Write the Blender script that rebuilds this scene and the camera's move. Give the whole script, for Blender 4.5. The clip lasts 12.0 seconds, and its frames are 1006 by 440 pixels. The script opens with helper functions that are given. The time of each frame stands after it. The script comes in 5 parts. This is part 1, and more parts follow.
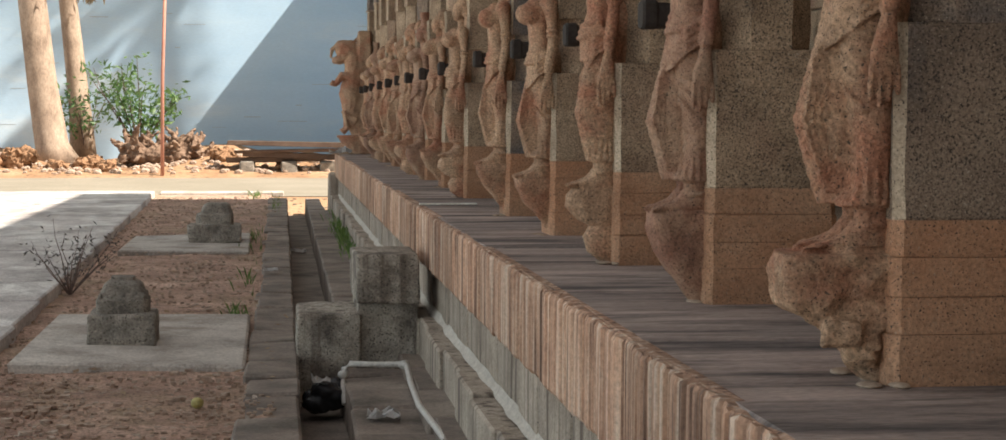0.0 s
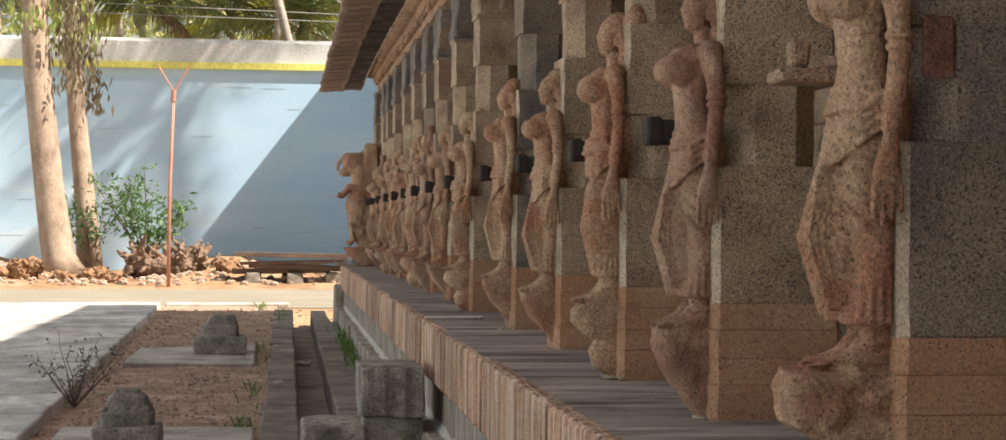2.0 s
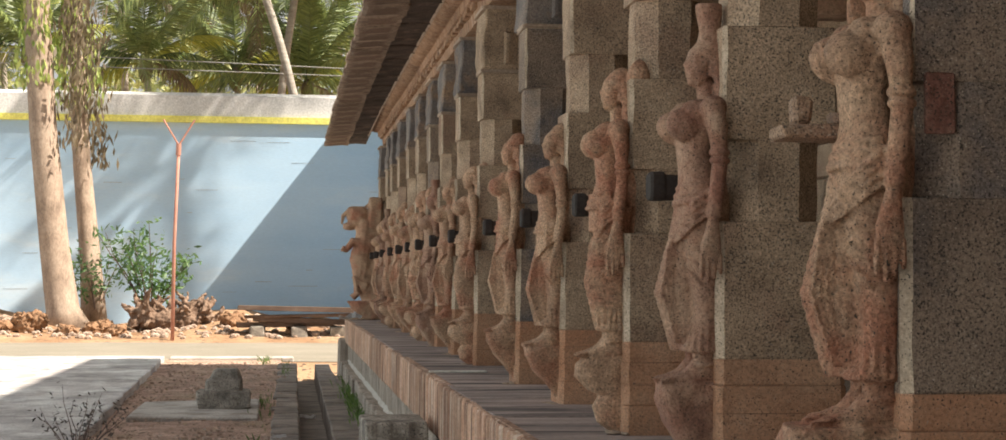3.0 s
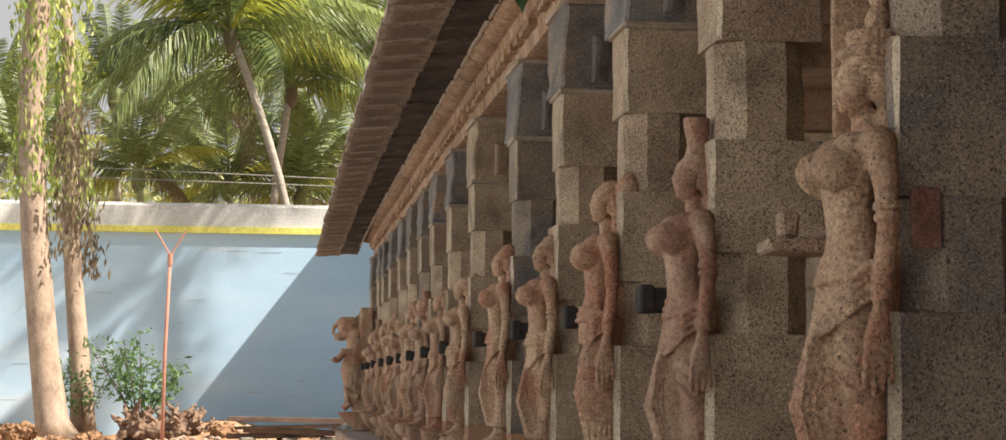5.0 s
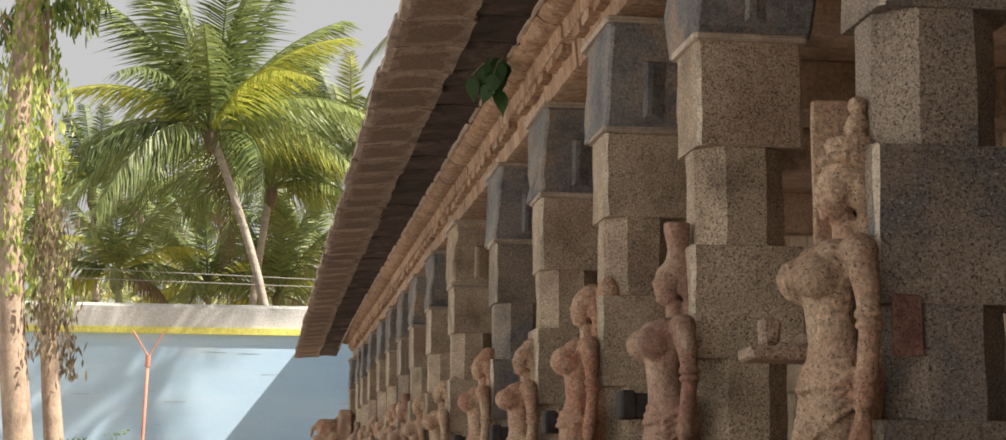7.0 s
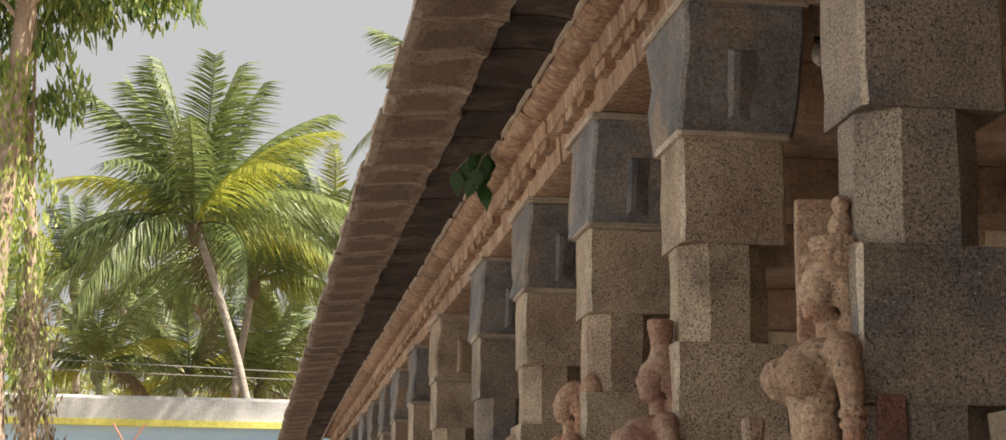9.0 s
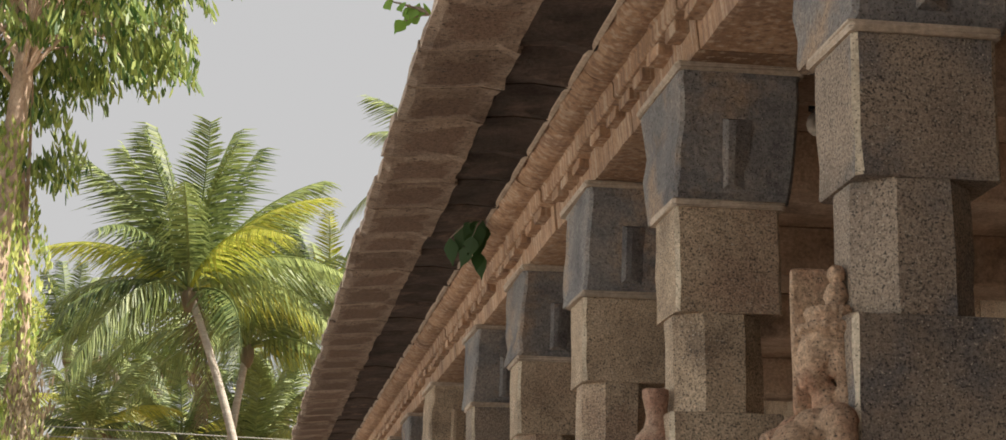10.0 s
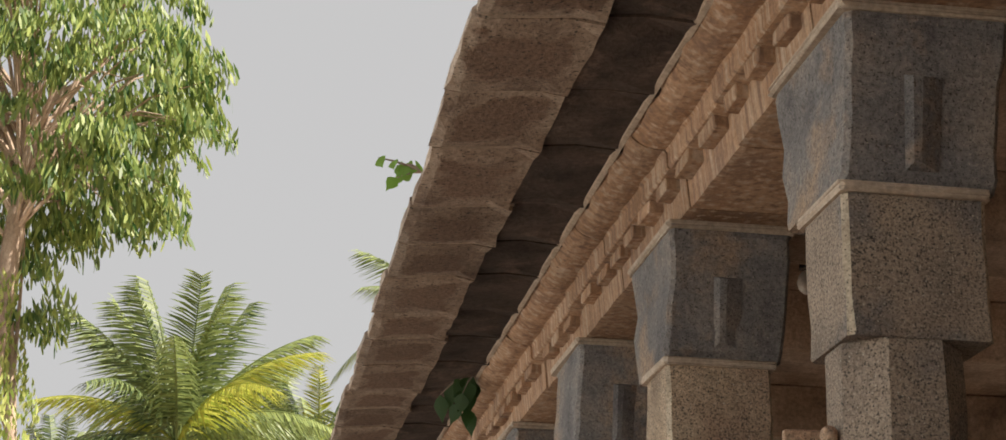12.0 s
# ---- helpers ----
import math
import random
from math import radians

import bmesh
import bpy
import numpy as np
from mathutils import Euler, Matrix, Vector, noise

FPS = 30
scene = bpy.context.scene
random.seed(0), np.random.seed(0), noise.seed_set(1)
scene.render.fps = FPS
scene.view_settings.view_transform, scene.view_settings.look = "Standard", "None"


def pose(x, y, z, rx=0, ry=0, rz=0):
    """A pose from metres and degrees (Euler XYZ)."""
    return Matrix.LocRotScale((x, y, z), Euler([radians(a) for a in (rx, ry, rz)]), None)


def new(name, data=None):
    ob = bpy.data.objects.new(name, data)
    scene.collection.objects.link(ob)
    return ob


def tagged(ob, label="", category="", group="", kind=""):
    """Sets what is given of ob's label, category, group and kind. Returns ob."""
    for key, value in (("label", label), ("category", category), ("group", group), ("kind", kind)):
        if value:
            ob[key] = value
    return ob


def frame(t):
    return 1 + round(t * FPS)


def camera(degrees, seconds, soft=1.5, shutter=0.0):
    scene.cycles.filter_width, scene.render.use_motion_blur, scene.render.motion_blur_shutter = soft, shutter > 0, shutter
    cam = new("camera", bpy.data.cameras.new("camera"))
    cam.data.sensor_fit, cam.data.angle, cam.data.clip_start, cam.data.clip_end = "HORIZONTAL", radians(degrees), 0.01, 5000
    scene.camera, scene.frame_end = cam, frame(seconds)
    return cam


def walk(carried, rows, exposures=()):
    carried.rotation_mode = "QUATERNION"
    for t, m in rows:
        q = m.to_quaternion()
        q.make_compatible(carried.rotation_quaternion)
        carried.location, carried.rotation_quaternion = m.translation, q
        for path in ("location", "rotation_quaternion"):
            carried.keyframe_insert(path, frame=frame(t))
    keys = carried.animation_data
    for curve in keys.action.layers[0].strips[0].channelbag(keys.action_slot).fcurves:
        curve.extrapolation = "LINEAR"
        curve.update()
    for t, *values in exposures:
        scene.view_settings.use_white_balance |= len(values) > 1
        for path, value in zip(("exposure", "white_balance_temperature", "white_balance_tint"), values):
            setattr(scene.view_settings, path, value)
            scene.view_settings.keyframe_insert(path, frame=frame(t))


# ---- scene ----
cam = camera(31.53, 12.0)
walk(cam, [
    (0, pose(0.0001, -0.0000, 1.5001, 86.603, -0.232, -7.360)),
    (0.5, pose(-0.0015, -0.0053, 1.5033, 87.567, -0.249, -7.359)),
    (1, pose(-0.0013, -0.0105, 1.5061, 88.471, -0.300, -7.317)),
    (1.5, pose(-0.0024, -0.0149, 1.5105, 89.325, -0.290, -7.260)),
    (2, pose(-0.0020, -0.0196, 1.5135, 90.181, -0.353, -7.176)),
    (2.5, pose(-0.0016, -0.0237, 1.5189, 91.021, -0.299, -7.092)),
    (3, pose(-0.0001, -0.0269, 1.5204, 91.888, -0.330, -7.031)),
    (5, pose(0.0092, -0.0320, 1.5314, 95.413, -0.275, -7.283)),
    (5.5, pose(0.0091, -0.0297, 1.5349, 96.244, -0.312, -7.479)),
    (6, pose(0.0082, -0.0260, 1.5396, 97.075, -0.252, -7.645)),
    (6.5, pose(0.0085, -0.0225, 1.5447, 97.881, -0.245, -7.802)),
    (7, pose(0.0084, -0.0188, 1.5475, 98.645, -0.268, -7.944)),
    (9, pose(0.0104, -0.0088, 1.5568, 101.654, -0.524, -8.527)),
    (9.5, pose(0.0110, -0.0044, 1.5601, 102.608, -0.587, -8.635)),
    (10, pose(0.0113, 0.0014, 1.5633, 103.815, -0.651, -8.733)),
    (10.5, pose(0.0113, 0.0060, 1.5660, 105.184, -0.729, -8.823)),
    (11, pose(0.0125, 0.0076, 1.5679, 106.525, -0.780, -8.901)),
    (11.5, pose(0.0119, 0.0088, 1.5704, 107.739, -0.873, -9.002)),
    (12, pose(0.0119, 0.0082, 1.5726, 108.806, -0.867, -9.104)),
])

# ---- world and light ----
SUN_TRAVEL = Vector((-1.0, 0.42, -1.3)).normalized()
world = bpy.data.worlds.new("sky")
scene.world = world
world.use_nodes = True
wn = world.node_tree.nodes
wn.clear()
sky = wn.new("ShaderNodeTexSky")
sky.sky_type = 'NISHITA'
sky.sun_disc = False
sky.sun_elevation = math.asin(-SUN_TRAVEL.z)
sky.sun_rotation = math.atan2(-SUN_TRAVEL.x, -SUN_TRAVEL.y)
sky.dust_density = 4.0
haze = wn.new("ShaderNodeMix")
haze.data_type = 'RGBA'
haze.inputs[0].default_value = 0.92
haze.inputs[7].default_value = (2.62, 2.55, 2.46, 1)
bg = wn.new("ShaderNodeBackground")
bg.inputs[1].default_value = 0.0885
wo = wn.new("ShaderNodeOutputWorld")
world.node_tree.links.new(sky.outputs[0], haze.inputs[6])
world.node_tree.links.new(haze.outputs[2], bg.inputs[0])
world.node_tree.links.new(bg.outputs[0], wo.inputs[0])
sun_data = bpy.data.lights.new("sun", 'SUN')
sun_data.energy, sun_data.angle, sun_data.color = 4.4, radians(0.53), (1.0, 0.90, 0.77)
sun_ob = new("sun", sun_data)
sun_ob.rotation_euler = SUN_TRAVEL.to_track_quat('-Z', 'Y').to_euler()
scene.view_settings.exposure = 1.38


# ---- materials ----
def make_material(name, stops, scale=6.0, fine=60.0, rough=0.85, bump=0.25, speckle=0.0, speckle_scale=180.0,
                  stain=None, stain_scale=1.3, stain_amount=0.5, streak=None, streak2=None, streak_scale=1.5, vary=0.12, metal=0.0, stretch=(1, 1, 1), bump_dist=0.012, grain=0.3, panel=None):
    """stops: colours from dark to light; speckle: dark grains; stain: a second colour in broad patches;
    panel: a ragged stain filling each piece's middle;
    streak: a colour drawn down the surface in vertical runs; vary: difference of lightness between pieces."""
    m = bpy.data.materials.new(name)
    m.use_nodes = True
    nt = m.node_tree
    n, l = nt.nodes, nt.links
    bsdf = n["Principled BSDF"]
    bsdf.inputs["Roughness"].default_value = rough
    bsdf.inputs["Metallic"].default_value = metal
    bsdf.inputs["Specular IOR Level"].default_value = 0.25
    geo = n.new("ShaderNodeNewGeometry")
    info = n.new("ShaderNodeObjectInfo")
    shift = n.new("ShaderNodeVectorMath")
    shift.operation = 'MULTIPLY_ADD'
    shift.inputs[1].default_value = stretch
    l.new(geo.outputs["Position"], shift.inputs[0])
    spread = n.new("ShaderNodeMath")
    spread.operation = 'MULTIPLY'
    spread.inputs[1].default_value = 17.0
    l.new(info.outputs["Random"], spread.inputs[0])
    l.new(spread.outputs[0], shift.inputs[2])
    where = shift.outputs[0]

    def noise_tex(sc, detail=6.0, rough_=0.6):
        t = n.new("ShaderNodeTexNoise")
        t.inputs["Scale"].default_value = sc
        t.inputs["Detail"].default_value = detail
        t.inputs["Roughness"].default_value = rough_
        l.new(where, t.inputs["Vector"])
        return t.outputs["Fac"]

    def mix(a, b, fac, kind='MIX'):
        k = n.new("ShaderNodeMix")
        k.data_type, k.blend_type = 'RGBA', kind
        for src, slot in ((fac, 0), (a, 6), (b, 7)):
            if isinstance(src, (int, float)):
                k.inputs[slot].default_value = src
            elif isinstance(src, tuple):
                k.inputs[slot].default_value = (*src, 1)
            else:
                l.new(src, k.inputs[slot])
        return k.outputs[2]

    def ramp(src, lo, hi):
        r = n.new("ShaderNodeMapRange")
        r.inputs[1].default_value, r.inputs[2].default_value = lo, hi
        l.new(src, r.inputs[0])
        return r.outputs[0]

    big = noise_tex(scale)
    cr = n.new("ShaderNodeValToRGB")
    while len(cr.color_ramp.elements) < len(stops):
        cr.color_ramp.elements.new(0.5)
    for i, c in enumerate(stops):
        cr.color_ramp.elements[i].position = 0.3 + 0.4 * i / max(1, len(stops) - 1)
        cr.color_ramp.elements[i].color = (*c, 1)
    l.new(big, cr.inputs[0])
    col = cr.outputs[0]
    if stain:
        col = mix(col, stain, ramp(noise_tex(stain_scale, 5.0, 0.65), 0.62 - 0.3 * stain_amount, 0.75 - 0.2 * stain_amount))
    if streak:
        sm = n.new("ShaderNodeVectorMath")
        sm.operation = 'MULTIPLY'
        sm.inputs[1].default_value = (9, 9, 0.35)
        l.new(where, sm.inputs[0])
        st = n.new("ShaderNodeTexNoise")
        st.inputs["Scale"].default_value = streak_scale
        st.inputs["Detail"].default_value = 4
        l.new(sm.outputs[0], st.inputs["Vector"])
        col = mix(col, streak, ramp(st.outputs["Fac"], 0.52, 0.66))
        if streak2:
            col = mix(col, streak2, ramp(st.outputs["Fac"], 0.46, 0.36))
    if panel:
        gen = n.new("ShaderNodeTexCoord")
        sx = n.new("ShaderNodeSeparateXYZ")
        l.new(gen.outputs["Generated"], sx.inputs[0])
        inner = None
        for axis in (0, 1):
            fold = n.new("ShaderNodeMath")
            fold.operation = 'PINGPONG'
            fold.inputs[1].default_value = 0.5
            l.new(sx.outputs[axis], fold.inputs[0])
            if inner is None:
                inner = fold.outputs[0]
            else:
                least = n.new("ShaderNodeMath")
                least.operation = 'MINIMUM'
                l.new(inner, least.inputs[0])
                l.new(fold.outputs[0], least.inputs[1])
                inner = least.outputs[0]
        ragged = n.new("ShaderNodeMath")
        ragged.operation = 'MULTIPLY_ADD'
        ragged.inputs[1].default_value = 0.9
        l.new(noise_tex(5.0, 5.0, 0.6), ragged.inputs[0])
        l.new(inner, ragged.inputs[2])
        col = mix(col, panel, ramp(ragged.outputs[0], 0.60, 0.68))
    fine_n = noise_tex(fine, 4.0, 0.7)
    shade = n.new("ShaderNodeMapRange")
    shade.inputs[1].default_value, shade.inputs[2].default_value = 0.28, 0.72
    shade.inputs[3].default_value, shade.inputs[4].default_value = 1 - grain, 1 + 0.85 * grain
    l.new(fine_n, shade.inputs[0])
    grey = n.new("ShaderNodeCombineColor")
    for i in range(3):
        l.new(shade.outputs[0], grey.inputs[i])
    col = mix(col, grey.outputs[0], 1.0, 'MULTIPLY')
    if speckle:
        vo = n.new("ShaderNodeTexNoise")
        vo.inputs["Scale"].default_value = speckle_scale
        vo.inputs["Detail"].default_value = 2
        l.new(where, vo.inputs["Vector"])
        col = mix(col, (0.05, 0.042, 0.036), ramp(vo.outputs["Fac"], 0.615 - 0.055 * speckle, 0.70))
        pits = noise_tex(speckle_scale * 0.5, 1.0, 0.5)
        col = mix(col, (0.09, 0.075, 0.06), ramp(pits, 0.70 - 0.02 * speckle, 0.76))
        pale = noise_tex(speckle_scale * 0.9, 1.0, 0.5)
        col = mix(col, (0.52, 0.44, 0.35), ramp(pale, 0.66, 0.66 + 0.16 / speckle))
    if vary:
        hs = n.new("ShaderNodeHueSaturation")
        rv = n.new("ShaderNodeMapRange")
        rv.inputs[3].default_value, rv.inputs[4].default_value = 1 - vary, 1 + vary
        l.new(info.outputs["Random"], rv.inputs[0])
        l.new(rv.outputs[0], hs.inputs["Value"])
        l.new(col, hs.inputs["Color"])
        col = hs.outputs[0]
    l.new(col, bsdf.inputs["Base Color"])
    if bump:
        b = n.new("ShaderNodeBump")
        b.inputs["Strength"].default_value = bump
        b.inputs["Distance"].default_value = bump_dist
        ad = n.new("ShaderNodeMath")
        ad.operation = 'ADD'
        l.new(big, ad.inputs[0])
        l.new(fine_n, ad.inputs[1])
        l.new(ad.outputs[0], b.inputs["Height"])
        l.new(b.outputs[0], bsdf.inputs["Normal"])
    return m


granite = make_material("granite", [(0.237, 0.170, 0.118), (0.473, 0.349, 0.240), (0.611, 0.462, 0.325)], 3.6, 110, speckle=1.9, speckle_scale=175, grain=0.55, bump=0.5,
                        stain=(0.36, 0.235, 0.165), stain_scale=1.4, stain_amount=0.35, vary=0.05)
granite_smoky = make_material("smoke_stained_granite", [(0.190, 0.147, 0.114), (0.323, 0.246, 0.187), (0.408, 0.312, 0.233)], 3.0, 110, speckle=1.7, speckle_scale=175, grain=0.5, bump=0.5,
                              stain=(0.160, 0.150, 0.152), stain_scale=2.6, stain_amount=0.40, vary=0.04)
granite_edge = make_material("worn_lit_granite_edge", [(0.34, 0.265, 0.195), (0.52, 0.42, 0.31), (0.62, 0.51, 0.385)], 5.0, 110, speckle=0.3, speckle_scale=150, grain=0.4)
granite_red = make_material("red_statue_granite", [(0.25, 0.145, 0.105), (0.44, 0.275, 0.19), (0.56, 0.40, 0.28)], 5.0, 85, speckle=0.25, speckle_scale=190, grain=0.42, bump=0.6, bump_dist=0.016,
                            stain=(0.34, 0.165, 0.115), stain_scale=2.6, stain_amount=0.45)
granite_statue = make_material("statue_granite", [(0.348, 0.223, 0.145), (0.571, 0.381, 0.254), (0.669, 0.458, 0.300)], 5.0, 85, speckle=0.25, speckle_scale=190, grain=0.55, bump=0.8, bump_dist=0.016,
                               stain=(0.46, 0.215, 0.135), stain_scale=3.2, stain_amount=0.55)
granite_dark = make_material("dark_granite", [(0.112, 0.100, 0.101), (0.202, 0.184, 0.175), (0.301, 0.252, 0.215)], 4.0, 70, speckle=0.6, grain=0.45, bump=0.5,
                             stain=(0.36, 0.25, 0.17), stain_scale=3.0, stain_amount=0.32)
fascia_stone = make_material("fascia_stone", [(0.370, 0.219, 0.151), (0.523, 0.331, 0.230), (0.596, 0.419, 0.306)], 2.5, 60, streak=(0.195, 0.125, 0.095), streak2=(0.654, 0.520, 0.415), streak_scale=3.2, vary=0.2)
ledge_stone = make_material("ledge_stone", [(0.237, 0.205, 0.195), (0.418, 0.343, 0.309), (0.627, 0.517, 0.466)], 2.0, 60, stretch=(0.5, 2.6, 1), stain=(0.095, 0.085, 0.085), stain_scale=2.2, stain_amount=0.42, grain=0.4)
cornice_stone = make_material("cornice_stone", [(0.247, 0.140, 0.078), (0.385, 0.233, 0.142), (0.458, 0.304, 0.197)], 4.0, 60, stain=(0.26, 0.165, 0.115), stain_scale=2.2, stain_amount=0.3, vary=0.16, bump=0.35, streak=(0.245, 0.150, 0.102), streak2=(0.47, 0.345, 0.25), streak_scale=3.4)
eave_stone = make_material("eave_stone", [(0.183, 0.125, 0.093), (0.366, 0.275, 0.208), (0.465, 0.373, 0.289)], 5.0, 55, panel=(0.235, 0.158, 0.115), grain=0.38, vary=0.15, speckle=0.2, speckle_scale=90, bump=0.6)
# darker copy of the eave stone, with the soffit's shade in its colour
shaded_stone = make_material("shaded_eave_stone", [(0.037, 0.026, 0.022), (0.074, 0.054, 0.044), (0.119, 0.086, 0.070)], 5.0, 50, grain=0.4, vary=0.25, stain=(0.19, 0.13, 0.10), stain_scale=3.5, stain_amount=0.2, bump=0.5)
plinth_stone = make_material("plinth_stone", [(0.254, 0.212, 0.169), (0.407, 0.344, 0.281), (0.511, 0.437, 0.362)], 3.0, 60, speckle=0.5, streak=(0.152, 0.120, 0.099))
mortar = make_material("lime_mortar", [(0.45, 0.41, 0.36), (0.6, 0.56, 0.5)], 8, 60)
earth = make_material("red_earth", [(0.291, 0.186, 0.143), (0.517, 0.340, 0.259), (0.712, 0.495, 0.385)], 2.6, 38, bump=0.9, speckle=0.4, speckle_scale=60, grain=0.5, stain=(0.425, 0.312, 0.213), stain_scale=1.6, stain_amount=0.4, bump_dist=0.03)
sand = make_material("sand", [(0.230, 0.205, 0.160), (0.294, 0.262, 0.211)], 0.7, 30)
bounce_paving = make_material("bounce_paving", [(0.496, 0.444, 0.372), (0.640, 0.578, 0.496)], 0.7, 30)
paving = make_material("grey_paving", [(0.195, 0.179, 0.175), (0.440, 0.407, 0.395), (0.708, 0.673, 0.643)], 1.5, 40, rough=0.55, stain=(0.76, 0.75, 0.72), stain_scale=1.0, stain_amount=0.5, grain=0.4, stretch=(1.3, 0.7, 1))
slab_stone = make_material("slab_stone", [(0.30, 0.265, 0.235), (0.49, 0.45, 0.405), (0.60, 0.555, 0.50)], 2.5, 50, grain=0.4, stain=(0.27, 0.225, 0.185), stain_scale=1.2, stain_amount=0.3)
drain_stone = make_material("drain_stone", [(0.115, 0.101, 0.086), (0.231, 0.192, 0.165), (0.327, 0.280, 0.231)], 2.5, 50)
whitewash = make_material("blue_whitewash", [(0.40, 0.58, 0.76), (0.46, 0.63, 0.79), (0.52, 0.67, 0.80)], 0.5, 20, bump=0.03, vary=0, grain=0.06, stain=(0.57, 0.69, 0.79), stain_scale=0.5, stain_amount=0.3, stretch=(0.4, 1, 1.6))
coping_white = make_material("coping_white", [(0.569, 0.558, 0.547), (0.632, 0.621, 0.600)], 0.5, 20, vary=0)
yellow_paint = make_material("yellow_paint", [(0.72, 0.68, 0.16), (0.8, 0.75, 0.22)], 0.8, 20, vary=0)
bark = make_material("pale_bark", [(0.25, 0.185, 0.14), (0.40, 0.305, 0.235), (0.49, 0.385, 0.30)], 3.0, 25, stretch=(1, 1, 0.5), bump=0.5)
palm_bark = make_material("palm_bark", [(0.30, 0.26, 0.22), (0.50, 0.45, 0.39)], 2.0, 20, stretch=(0.5, 0.5, 4), bump=0.5)


def leaf_material(name, dark, light, by_object=0.0, through_light=0.45):
    m = bpy.data.materials.new(name)
    m.use_nodes = True
    n, l = m.node_tree.nodes, m.node_tree.links
    bsdf = n["Principled BSDF"]
    bsdf.inputs["Roughness"].default_value = 0.5
    geo = n.new("ShaderNodeNewGeometry")
    k = n.new("ShaderNodeMix")
    k.data_type = 'RGBA'
    k.inputs[6].default_value, k.inputs[7].default_value = (*dark, 1), (*light, 1)
    info = n.new("ShaderNodeObjectInfo")
    half = n.new("ShaderNodeMix")
    half.inputs[0].default_value = by_object
    l.new(geo.outputs["Random Per Island"], half.inputs[2])
    l.new(info.outputs["Random"], half.inputs[3])
    l.new(half.outputs[0], k.inputs[0])
    l.new(k.outputs[2], bsdf.inputs["Base Color"])
    tr = n.new("ShaderNodeBsdfTranslucent")
    l.new(k.outputs[2], tr.inputs["Color"])
    ms = n.new("ShaderNodeMixShader")
    ms.inputs[0].default_value = through_light
    l.new(bsdf.outputs[0], ms.inputs[1])
    l.new(tr.outputs[0], ms.inputs[2])
    l.new(ms.outputs[0], n["Material Output"].inputs[0])
    return m


# ---- tools for building ----
def part(name, bm, material, parent=None, label="", smooth=False):
    me = bpy.data.meshes.new(name)
    bm.to_mesh(me)
    bm.free()
    me.materials.append(material)
    if smooth:
        me.shade_smooth()
    ob = new(name, me)
    if parent is not None:
        ob.parent = parent
    if label:
        tagged(ob, label)
    return ob


def empty(name, m=None):
    ob = new(name)
    ob.empty_display_size = 0.1
    if m is not None:
        ob.matrix_basis = m
    return ob


def block(bm, x0, x1, y0, y1, z0, z1, bevel=0.0, rough=0.0, rng=random):
    """A box with worn edges in a bmesh."""
    geom = bmesh.ops.create_cube(bm, size=1.0)
    vs = geom["verts"]
    for v in vs:
        v.co = Vector(((x0 + x1) / 2 + v.co.x * (x1 - x0), (y0 + y1) / 2 + v.co.y * (y1 - y0), (z0 + z1) / 2 + v.co.z * (z1 - z0)))
        if rough:
            v.co += Vector([rng.uniform(-rough, rough) for _ in range(3)])
    if bevel:
        es = {e for v in vs for e in v.link_edges}
        bmesh.ops.bevel(bm, geom=list(es), offset=bevel, segments=1, affect='EDGES')


def prism(bm, section, y0, y1):
    """A section of (x, z) points drawn out along y, closed at both ends."""
    a = [bm.verts.new((x, y0, z)) for x, z in section]
    b = [bm.verts.new((x, y1, z)) for x, z in section]
    n = len(section)
    bm.faces.new(a)
    bm.faces.new(b[::-1])
    for i in range(n):
        bm.faces.new((a[i], b[i], b[(i + 1) % n], a[(i + 1) % n]))
    bmesh.ops.recalc_face_normals(bm, faces=bm.faces)


def tube(bm, path, radii, sides=8):
    """A round bar along points, with a radius at each."""
    rings = []
    up = Vector((0.13, 0.31, 0.94))
    for i, p in enumerate(path):
        a, b = Vector(path[max(0, i - 1)]), Vector(path[min(len(path) - 1, i + 1)])
        d = (b - a).normalized()
        u = d.cross(up if abs(d.dot(up)) < 0.95 else Vector((1, 0, 0))).normalized()
        w = d.cross(u)
        r = radii[i] if isinstance(radii, (list, tuple)) else radii
        rings.append([bm.verts.new(Vector(p) + r * (math.cos(2 * math.pi * k / sides) * u + math.sin(2 * math.pi * k / sides) * w)) for k in range(sides)])
    for a, b in zip(rings, rings[1:]):
        for k in range(sides):
            bm.faces.new((a[k], a[(k + 1) % sides], b[(k + 1) % sides], b[k]))
    bm.faces.new(rings[0][::-1])
    bm.faces.new(rings[-1])

def ellipsoid(bm, c, r, tilt=0.0, seg=14):
    g = bmesh.ops.create_icosphere(bm, subdivisions=2, radius=1.0)
    rot = Matrix.Rotation(tilt, 3, 'Y')
    for v in g["verts"]:
        v.co = Vector(c) + rot @ Vector((v.co.x * r[0], v.co.y * r[1], v.co.z * r[2]))


def loft(bm, rings, sides=20, power=2.3):
    """Rounded sections (x, y, z, half depth x, half width y), bottom to top, closed."""
    loops = []
    for x, y, z, a, b in rings:
        loop = []
        for k in range(sides):
            t = 2 * math.pi * k / sides
            ct, st = math.cos(t), math.sin(t)
            loop.append(bm.verts.new((x + a * math.copysign(abs(ct) ** (2 / power), ct), y + b * math.copysign(abs(st) ** (2 / power), st), z)))
        loops.append(loop)
    for p, q in zip(loops, loops[1:]):
        for k in range(sides):
            bm.faces.new((p[k], p[(k + 1) % sides], q[(k + 1) % sides], q[k]))
    bm.faces.new(loops[0][::-1])
    bm.faces.new(loops[-1])


